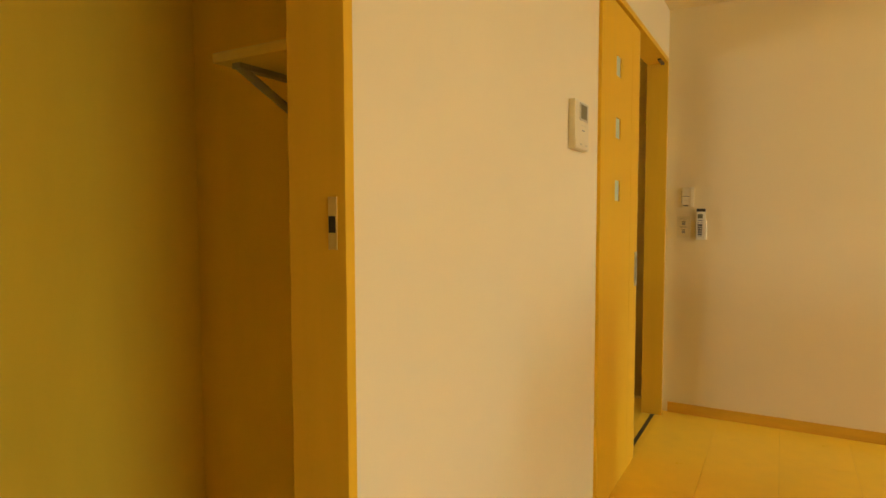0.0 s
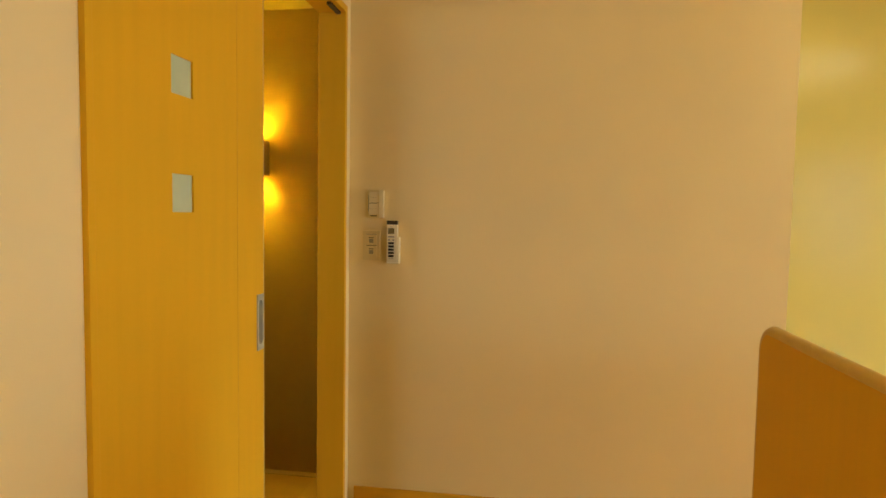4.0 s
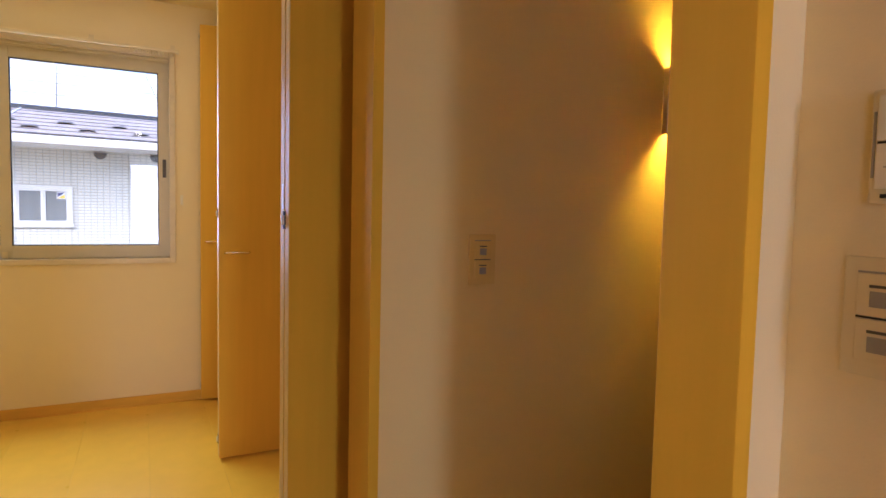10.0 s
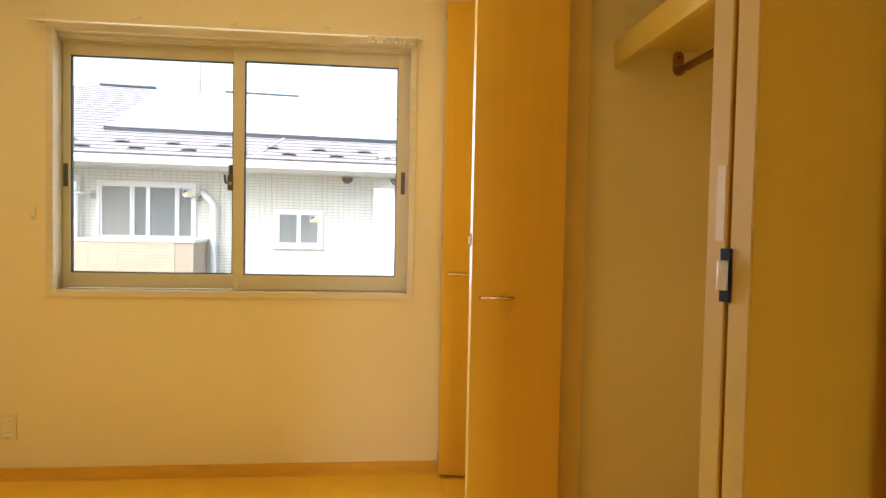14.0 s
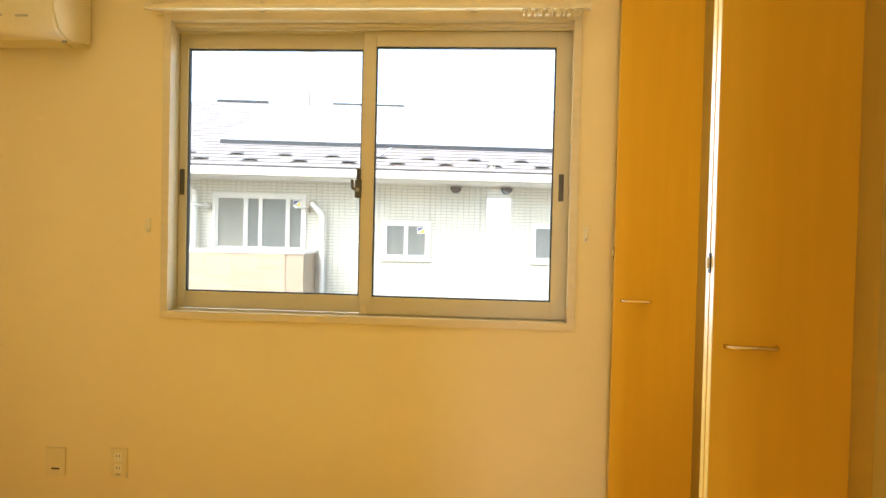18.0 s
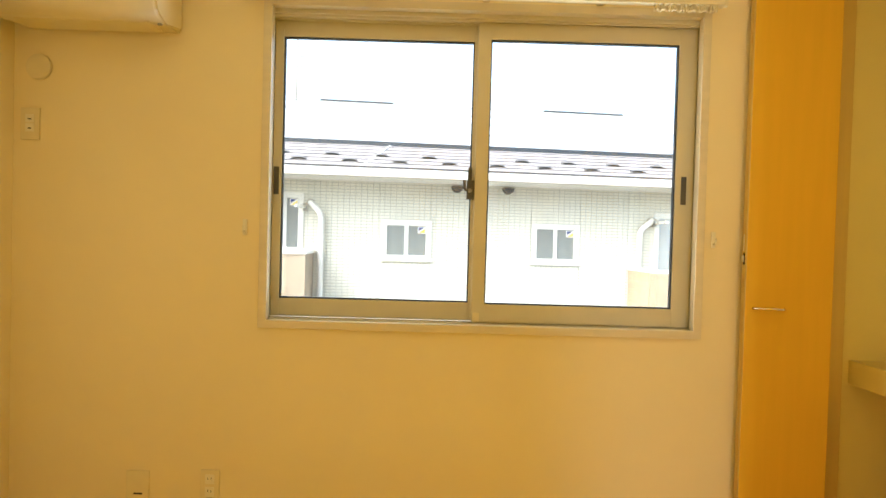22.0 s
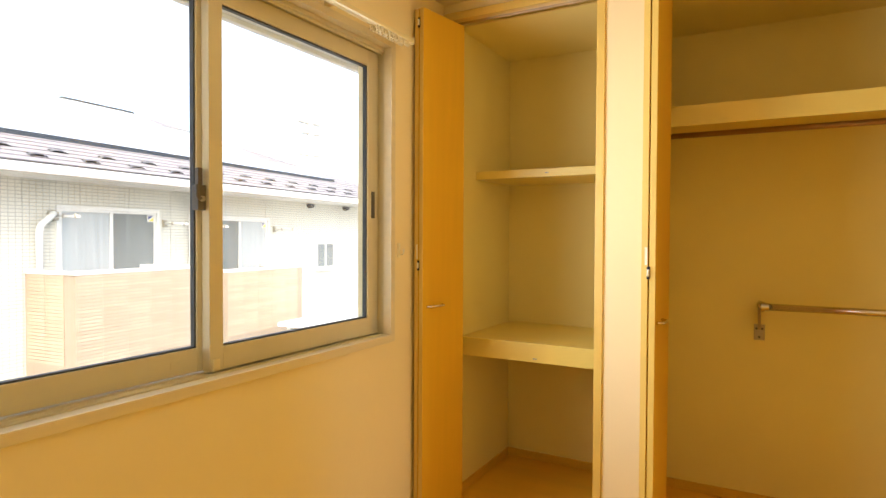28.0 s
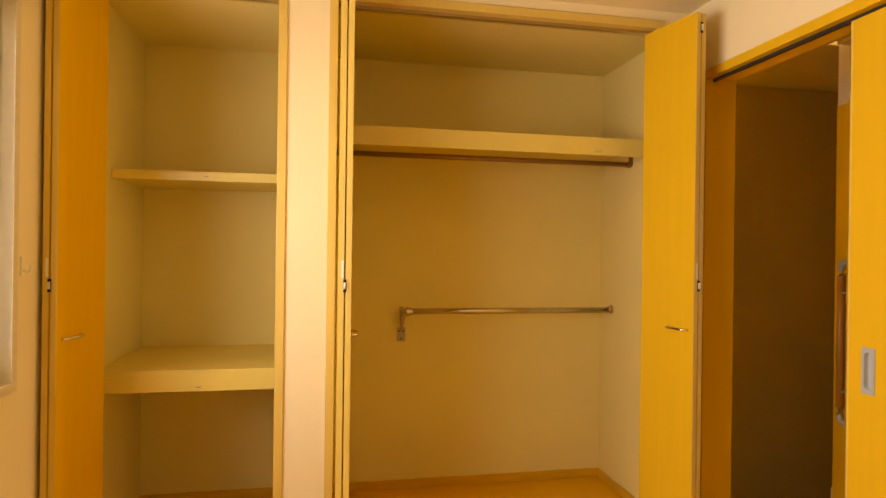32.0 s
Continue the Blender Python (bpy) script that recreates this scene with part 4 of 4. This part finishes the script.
# ---- hall lamp, grab bar, stairs ----
t = thing("wall_lamp", (XB1, 0.69, 1.51), "half-round plaster wall lamp glowing warm above and below", "wall lamp")
bm = bmesh.new()
n, ry, rx, LY, z0, z1 = 28, 0.066, 0.125, 0.716, 1.415, 1.60
inner, outer = [], []
for s, lst in ((1.0, outer), (0.94, inner)):
    for z in (z0, z1):
        lst.append([bm.verts.new((XB1 + 0.001 + rx * s * math.sin(a), LY - ry * s * math.cos(a), z)) for a in (math.pi * k / n for k in range(n + 1))])
for k in range(n):
    for f in ((outer[0][k], outer[0][k + 1], outer[1][k + 1], outer[1][k]), (inner[0][k + 1], inner[0][k], inner[1][k], inner[1][k + 1]),
              (outer[1][k], outer[1][k + 1], inner[1][k + 1], inner[1][k]), (outer[0][k + 1], outer[0][k], inner[0][k], inner[0][k + 1])):
        bm.faces.new(f).smooth = True
part("shade", bm, SHADE, t)
part("back_plate", boxes((XB1 + 0.0005, XB1 + 0.012, LY - 0.035, LY + 0.035, 1.45, 1.57), bevel=0.002), PLASTIC_WHITE, t)
bm = bmesh.new()
bmesh.ops.create_uvsphere(bm, u_segments=16, v_segments=12, radius=0.030, matrix=Matrix.LocRotScale((XB1 + 0.075, LY, 1.508), None, (1, 1, 1.35)))
part("bulb", bm, BULB, t, "glowing warm bulb")
part("socket", disc(bmesh.new(), (XB1 + 0.034, LY, 1.508), (1, 0, 0), 0.016, 0.045, 16), PLASTIC_WHITE, t)

t = thing("grab_bar", (-0.066, -0.07, 0.85), "vertical wooden grab bar with steel ends at the stair head", "grab bar")
bm = bmesh.new()
gx, gy, gw = -0.066, -0.008, -0.0725
tube(bm, [(gx, gy, 0.54), (gx, gy, 1.18)], 0.016, 16)
part("wooden_grip", bm, GRAB, t)
for z, e, s in ((1.18, 1.25, 1), (0.54, 0.47, -1)):
    bm = bmesh.new()
    tube(bm, bend([(gx, gy, z), (gx, gy, e), (gx, gw, e)], 0.035, 8), 0.0135, 14)
    part("end_bend", bm, NICKEL, t, "pale metal end")
for z in (1.10, 0.62):
    bm = bmesh.new()
    tube(bm, [(gx, gy, z), (gx, gw, z)], 0.007, 10)
    part("post", bm, NICKEL, t)

t = thing("ceiling_sensor", (-0.2, -0.12, 2.318), "small round cream sensor on the hall ceiling", "sensor")
bm = disc(bmesh.new(), (-0.2, -0.12, 2.3265), (0, 0, 1), 0.052, 0.013, 32)
part("base", bm, SHADE, t)
part("cap", disc(bmesh.new(), (-0.2, -0.12, 2.317), (0, 0, 1), 0.030, 0.008, 28), SHADE, t)
structure("trim_stair_skirting", boxes((-0.003, 0.55, 0.068, 0.10, -0.6, 0.104), bevel=0.002), PLASTIC, "cream stair skirting")

t = thing("staircase", (0.4, 0.47, -2.6), "dark maple stairs going down from the hall", "stairs")
part("nosing", boxes((XB1 + 0.001, XM0 - 0.001, 0.16, 0.20, -0.035, 0.004), bevel=0.004), WOOD_PALE, t)
part("landing", boxes((XB1 + 0.001, -0.02, 0.205, 0.775, -0.40, -0.37)), BASEBOARD, t)
part("landing_riser", boxes((XB1 + 0.001, XM0 - 0.001, 0.163, 0.185, -0.37, -0.036)), WALLPAPER, t)
for k in range(7):
    x = -0.02 + 0.215 * k
    z = -0.57 - 0.19 * k
    part("tread", boxes((x, x + 0.235, 0.068, 0.788, z - 0.03, z), bevel=0.003), BASEBOARD, t)
    part("riser", boxes((x - 0.012, x, 0.068, 0.788, z, z + 0.17)), HALL_TINT_PAPER, t)


# ---- the house across the way ----
house = thing("apartment_house", (-10.1, -1.2, -3.05), "pale two-storey apartment house with balconies and a low pitched roof", "house", "", 5.7)


def hpart(name, bm, mat, parent, label=""):
    bm.transform(Matrix.Translation((0, 0, 3.05)))
    return part(name, bm, mat, parent, label, local=True)


U0, U1 = -8.8, 16.0
OPEN = [(-3.60, -2.32, 0.97, 1.75), (-1.09, -0.455, 0.895, 1.395), (1.17, 1.81, 0.89, 1.40), (3.10, 4.63, 0.10, 1.62), (5.72, 7.23, 0.10, 1.57), (8.88, 9.58, 0.55, 1.12), (11.4, 12.2, 0.43, 1.04)]
hpart("wall", boxes((-6.0, -0.03, U0, U1, -3.05, 2.30)), MORTAR, house)
# siding boards, cut round the openings
siding = []
u = U0
while u < U1 - 0.01:
    v = min(u + 0.76 if u > U0 else -8.011, U1)
    siding.append((u + 0.0025, v - 0.0025))
    u = v
facade = hpart("siding", boxes((-0.028, -0.026, U0, U1, -3.05, 2.05)), GREY, house)
for a, b in siding:
    cuts = sorted((z0, z1, a0, a1) for a0, a1, z0, z1 in OPEN if a0 < b and a1 > a)
    bm = bmesh.new()
    if not cuts:
        box(bm, -0.025, 0.0, a, b, -3.0, 2.0)
    else:
        z0, z1, a0, a1 = cuts[0]
        box(bm, -0.025, 0.0, a, b, -3.0, z0)
        box(bm, -0.025, 0.0, a, b, z1, 2.0)
        if a < a0 - 0.01:
            box(bm, -0.025, 0.0, a, a0, z0, z1)
        if b > a1 + 0.01:
            box(bm, -0.025, 0.0, a1, b, z0, z1)
    hpart("siding_board", bm, SIDING, facade)


def house_window(a0, a1, z0, z1, panes, mats, sticker=True, cuts=()):
    w = hpart("window", boxes((-0.024, 0.030, a0 - 0.05, a0, z0 - 0.05, z1 + 0.05), (-0.024, 0.030, a1, a1 + 0.05, z0 - 0.05, z1 + 0.05), (-0.024, 0.030, a0, a1, z1, z1 + 0.05), (-0.024, 0.045, a0 - 0.06, a1 + 0.06, z0 - 0.06, z0), bevel=0.004), WHITE_OUT, house)
    s = (a1 - a0) / panes
    for i in range(panes):
        p, q = (a0 + (a1 - a0) * cuts[i], a0 + (a1 - a0) * cuts[i + 1]) if cuts else (a0 + s * i, a0 + s * (i + 1))
        d = 0.012 if i % 2 else 0.0
        hpart("frame", boxes((-0.020 - d, 0.012 - d, p, p + 0.03, z0, z1), (-0.020 - d, 0.012 - d, q - 0.03, q, z0, z1), (-0.020 - d, 0.012 - d, p + 0.03, q - 0.03, z1 - 0.03, z1), (-0.020 - d, 0.012 - d, p + 0.03, q - 0.03, z0, z0 + 0.035), bevel=0.002), WHITE_OUT, w)
        hpart("pane", boxes((-0.015 - d, -0.004 - d, p + 0.03, q - 0.03, z0 + 0.035, z1 - 0.03)), mats[i % len(mats)], w)
    if sticker:
        y = a1 - 0.035
        zt = z1 - 0.04
        st = hpart("sticker", boxes((-0.015, -0.002, y - 0.115, y, zt - 0.10, zt)), WHITE_OUT, w, "white sticker with a yellow and a blue corner")
        for nm, m, c in (("yellow_corner", YELLOW, ((-0.01, 0.01), (-0.01, 0.07), (-0.10, 0.01))), ("blue_corner", BLUE, ((-0.105, 0.03), (-0.105, 0.09), (-0.02, 0.09)))):
            bm = bmesh.new()
            lo = [bm.verts.new((-0.0019, y + p, zt - 0.10 + q)) for p, q in c]
            hi = [bm.verts.new((0.0005, y + p, zt - 0.10 + q)) for p, q in c]
            bm.faces.new(lo)
            bm.faces.new(hi)
            for i in range(3):
                bm.faces.new((lo[i], lo[(i + 1) % 3], hi[(i + 1) % 3], hi[i]))
            hpart(nm, bm, m, st)


house_window(*OPEN[0], 4, (CURTAINTAN, CURTAINGREY, CURTAINGREY, CURTAINGREY), True, (0.0, 0.34, 0.51, 0.825, 1.0))
house_window(*OPEN[1], 2, (CURTAINGREY,))
house_window(*OPEN[2], 2, (CURTAINGREY,))
house_window(*OPEN[3], 2, (CURTAINPALE, CURTAINGREY))
house_window(*OPEN[4], 2, (CURTAINGREY, CURTAINPALE))
house_window(*OPEN[5], 2, (CURTAINGREY,), False)
house_window(*OPEN[6], 2, (CURTAINGREY,), False)

# roof
RS = 0.42


def rz(w):
    return 2.13 + RS * (0.60 - w)


def hip_l(w):
    return -4.9 - (w + 3.75)


def hip_r(w):
    return 7.2 + 1.38 * (w + 3.75)


def course_end(w):
    """The low courses run on; the others stop at the hip, where sky glare whitens the roof away."""
    return 16.4 if w > -0.25 else hip_r(w)


bm = bmesh.new()
a, b = 0.60, -3.75
vs = [bm.verts.new(p) for p in ((a, hip_l(a), rz(a)), (b, hip_l(b), rz(b)), (b, hip_r(b), rz(b)), (a, hip_r(a), rz(a)), (a, hip_l(a), rz(a) - 0.10), (-8.1, hip_l(a), 2.03), (-8.1, hip_r(a), 2.03), (a, hip_r(a), rz(a) - 0.10))]
for f in ((0, 1, 2, 3), (0, 3, 7, 4), (4, 7, 6, 5), (1, 5, 6, 2), (0, 4, 5, 1), (3, 2, 6, 7)):
    bm.faces.new([vs[i] for i in f])
roof = hpart("roof", bm, ROOF_DARK, house)
for k in range(26):
    w = 0.60 - 0.165 * k
    m = Matrix.Translation((w - 0.08, 0, rz(w - 0.08) + 0.008)) @ Matrix.Rotation(math.atan(RS) + 0.03, 4, "Y")
    bm = bmesh.new()
    box(bm, -0.080, 0.066, hip_l(w), course_end(w), -0.006, 0.008, mat=m)
    course = hpart("roof_course", bm, ROOF, roof)
    # dark strip that draws the shadow under the lip of the course
    hpart("course_lip_shadow", boxes((w - 0.014, w - 0.004, hip_l(w), course_end(w), rz(w) - 0.002, rz(w) + 0.023)), ROOF_DARK, course)
bm = bmesh.new()
tube(bm, [(0.58, -1.42, rz(0.58) + 0.022), (-0.72, -0.95, rz(-0.72) + 0.022)], 0.014, 6)
hpart("roof_seam", bm, WHITE_OUT, roof)
for row, w in ((0, 0.10), (1, 0.36)):
    for k in range(34):
        u = -8.18 + 0.70 * k + (0.27 if row else 0.0)
        bm = bmesh.new()
        n = 7
        top = [bm.verts.new((w, u + 0.11 * math.cos(math.pi * i / n), rz(w) + 0.018 + 0.040 * math.sin(math.pi * i / n))) for i in range(n + 1)]
        bot = [bm.verts.new((w + 0.05, u + 0.12 * math.cos(math.pi * i / n), rz(w) - 0.003 + 0.034 * math.sin(math.pi * i / n))) for i in range(n + 1)]
        for i in range(n):
            bm.faces.new((top[i], top[i + 1], bot[i + 1], bot[i]))
        box(bm, w - 0.06, w, u - 0.09, u + 0.09, rz(w) + 0.0, rz(w) + 0.05)
        hpart("snow_guard", bm, GUARD, roof)
for w, count in ((-0.91, 9), (-1.65, 8), (-2.39, 8), (-3.13, 7)):
    for k in range(count):
        u = -3.70 + 1.554 * k
        m = Matrix.Translation((w, u + 0.775, rz(w) + 0.03)) @ Matrix.Rotation(math.atan(RS), 4, "Y")
        bm = bmesh.new()
        box(bm, -0.392, 0.392, -0.768, 0.768, -0.02, 0.02, mat=m)
        hpart("solar_panel", bm, SOLAR, roof)
    hpart("panel_joint", boxes((w - 0.374, w - 0.366, -3.70, -3.70 + 1.554 * count, rz(w - 0.37) + 0.005, rz(w - 0.37) + 0.062)), GREY, roof)
hpart("panel_rail", boxes((-0.53, -0.47, -3.715, 10.28, rz(-0.5) - 0.02, rz(-0.5) + 0.075), bevel=0.004), DARKBAR, roof)
for a, b in ((-2.45, -0.95), (2.25, 4.0), (5.6, 7.2), (-4.85, -3.8)):
    hpart("ridge_vent", boxes((-3.74, -3.62, a, b, rz(-3.70), rz(-3.70) + 0.045), bevel=0.004), DARKBAR, roof)
hpart("gutter", boxes((0.60, 0.70, hip_l(0.6), course_end(0.6), 2.010, 2.115), bevel=0.012), WHITE_OUT, house)
hpart("gutter_lip", boxes((0.605, 0.706, hip_l(0.6), course_end(0.6), 1.998, 2.009)), GREY, house)
hpart("eave_edge", boxes((0.585, 0.612, hip_l(0.6), course_end(0.6), 2.118, 2.137)), ROOF_DARK, house)
hpart("soffit", boxes((0.0, 0.60, hip_l(0.6), course_end(0.6), 1.995, 2.025)), WHITE_OUT, house)
# antenna
an = hpart("antenna", tube(bmesh.new(), [(-3.4, -2.9, rz(-3.4)), (-3.4, -2.9, 5.1)], 0.02, 8), GREY, house, "thin roof antenna")
for z in (4.55, 4.75, 4.95):
    hpart("antenna_rod", tube(bmesh.new(), [(-3.4, -3.05, z), (-3.4, -2.75, z)], 0.008, 6), GREY, an)

# vent hoods under the eaves
for u in (-0.035, 0.735, 8.6, 10.0):
    bm = bmesh.new()
    n = 10
    r1 = [bm.verts.new((0.0, u + 0.09 * math.cos(math.pi * i / n), 1.965 - 0.09 * math.sin(math.pi * i / n))) for i in range(n + 1)]
    r2 = [bm.verts.new((0.10, u + 0.08 * math.cos(math.pi * i / n), 1.965 - 0.08 * math.sin(math.pi * i / n))) for i in range(n + 1)]
    for i in range(n):
        bm.faces.new((r1[i], r1[i + 1], r2[i + 1], r2[i]))
    bm.faces.new(r2)
    hpart("vent_hood", bm, GUARD, house)
# downpipes
for u, z, s in ((-2.17, 1.66, 0.16), (2.99, 1.55, -0.21)):
    bm = tube(bmesh.new(), bend([(0.05, u, z), (0.10, u + s * 0.15, z - 0.02), (0.10, u + s, z - 0.16), (0.10, u + s, -3.05)], 0.08, 6), 0.042, 12)
    dp = hpart("downpipe", bm, WHITE_OUT, house)
    hpart("pipe_elbow", disc(bmesh.new(), (0.03, u, z), (1, 0, 0), 0.055, 0.06, 16), GREY, dp)
for u in (-3.88, 5.25):
    bm = tube(bmesh.new(), bend([(0.60, u, 2.02), (0.58, u, 1.86), (0.09, u, 1.82), (0.08, u, -3.05)], 0.10, 6), 0.038, 12)
    hpart("downpipe", bm, WHITE_OUT, house)


def brick_mesh(l, h, d):
    bm = bmesh.new()
    box(bm, 0, d, 0, l, 0, h)
    me = finish(bm, "brick")
    me.materials.append(BRICK)
    return me


def balcony(a, b, top, bottom):
    bal = hpart("balcony", boxes((0.86, 0.94, a, b, bottom, top), (0.0, 0.86, a, a + 0.08, bottom, top), (0.0, 0.86, b - 0.08, b, bottom, top), (0.0, 0.94, a, b, bottom - 0.1, bottom)), MORTAR, house)
    hpart("cap", boxes((0.84, 0.96, a - 0.02, b + 0.02, top, top + 0.045), (0.0, 0.84, a - 0.02, a + 0.10, top, top + 0.045), (0.0, 0.84, b - 0.10, b + 0.02, top, top + 0.045), bevel=0.006), WHITE_OUT, bal)
    course, length = 0.043, 0.355
    me = brick_mesh(length - 0.003, course - 0.008, 0.010)
    n = int((top + 0.36) / course)
    for i in range(n):
        z = top - course * (i + 1) + 0.004
        u = a + 0.004
        while u < b - 0.02:
            if u >= a and u + length <= b + 0.02:
                piece("brick", me, bal, Matrix.Translation((0.94 - 0.004 * ((i * 7 + round(u * 50)) % 3 == 0), u, z + 3.05)))
            u += length
        for s, yy in ((1, a),):
            for q in range(2):
                piece("brick", me, bal, Matrix.Translation((0.04 + length * q, yy, z + 3.05)) @ Matrix.Rotation(radians(-90), 4, "Z"))
    return bal


balcony(-5.2, -2.12, 0.935, -0.35)
balcony(2.66, 4.43, 0.785, -0.45)
balcony(5.17, 7.10, 0.685, -0.45)
# clothes-pole arms beside the balcony doors
for u, z in ((-3.68, 1.59), (-2.25, 1.59), (3.04, 1.52), (4.78, 1.46), (5.63, 1.43), (7.43, 1.40)):
    arm = hpart("pole_arm", tube(bmesh.new(), [(0.03, u, z), (0.25, u - 0.03, z), (0.58, u - 0.06, z - 0.01)], 0.017, 8), WHITE_OUT, house)
    hpart("arm_base", boxes((0.0, 0.05, u - 0.03, u + 0.03, z - 0.06, z + 0.06), bevel=0.006), GREY, arm)
    hpart("pole_ring", boxes((0.22, 0.25, u - 0.05, u - 0.02, z - 0.03, z + 0.03), (0.50, 0.53, u - 0.075, u - 0.045, z - 0.03, z + 0.03), bevel=0.004), GREY, arm)

# low white roof in front of the far end of the house
t = thing("carport", (-8.6, 8.5, -3.05), "low white carport roof beside the far house", "carport", "", 5.7)
part("roof", boxes((-1.2, 1.2, -3.5, 5.0, 2.78, 2.85), bevel=0.01), WHITE_OUT, t, local=True)
part("fascia", boxes((1.205, 1.225, -3.5, 5.0, 2.72, 2.80), (1.205, 1.225, -3.5, 5.0, 2.84, 2.87)), GREY, t, local=True)
for x, y in ((-1.1, -3.3), (1.1, -3.3), (-1.1, 4.8), (1.1, 4.8)):
    part("post", boxes((x - 0.04, x + 0.04, y - 0.04, y + 0.04, 0.0, 2.78)), WHITE_OUT, t, local=True)


t = thing("utility_pole", (-22.0, 19.7, -3.05), "grey concrete utility pole with crossarms and insulators", "utility pole")
part("pole", tube(bmesh.new(), [(-22, 19.7, -3.05), (-22, 19.7, 7.2)], 0.15, 12), WHITE_OUT, t)
for z in (6.75, 6.25, 5.2):
    arm = part("crossarm", boxes((-22.1, -21.9, 19.0, 20.4, z - 0.05, z + 0.05)), GREY, t)
    for y in (19.1, 19.45, 19.95, 20.3):
        part("insulator", disc(bmesh.new(), (-22.0, y, z + 0.14), (0, 0, 1), 0.06, 0.18, 10), WHITE_OUT, arm)


# ---- floor boards ----
def boards(floor, name, x0, x1, y0, y1, along, width=0.303, length=1.818, start=0.0):
    """Laminate boards laid in rows with staggered ends, each a piece of its own."""
    cache = {}
    row, a = 0, (x0 if along == "y" else y0)
    a_end = x1 if along == "y" else y1
    while a < a_end - 0.005:
        b = min(a + width, a_end)
        s0, s1 = (y0, y1) if along == "y" else (x0, x1)
        s = s0 - (start + row * 0.62) % length
        while s < s1 - 0.005:
            p, q = max(s, s0), min(s + length, s1)
            if q - p > 0.02:
                wl = (round(b - a, 4), round(q - p, 4))
                if wl not in cache:
                    bm = bmesh.new()
                    dx, dy = (wl[0], wl[1]) if along == "y" else (wl[1], wl[0])
                    box(bm, 0.0003, dx - 0.0003, 0.0003, dy - 0.0003, 0.0, 0.012)
                    cache[wl] = finish(bm, name)
                    cache[wl].materials.append(FLOORING)
                ox, oy = (a, p) if along == "y" else (p, a)
                piece(name, cache[wl], floor, Matrix.Translation((ox, oy, -0.012)))
            s += length
        a = b
        row += 1


fl = bpy.data.objects
boards(fl["floor_main"], "floor_board", 0.0, 4.7, -6.0, 0.0, "y", start=0.5)
boards(fl["floor_main"], "floor_board", 1.82, 4.7, 0.0, 0.72, "y", start=0.5)
boards(fl["floor_hall"], "floor_board", XB1, XM0, -2.6, 0.16, "y")
boards(fl["floor_hall"], "floor_board", XM0, 0.0, -0.86, -0.10, "y")
boards(fl["floor_hall"], "floor_board", XB0, XB1, -0.915, -0.215, "y")
boards(fl["floor_bedroom"], "floor_board", XW, XB0, YS, YC, "x", start=0.9)
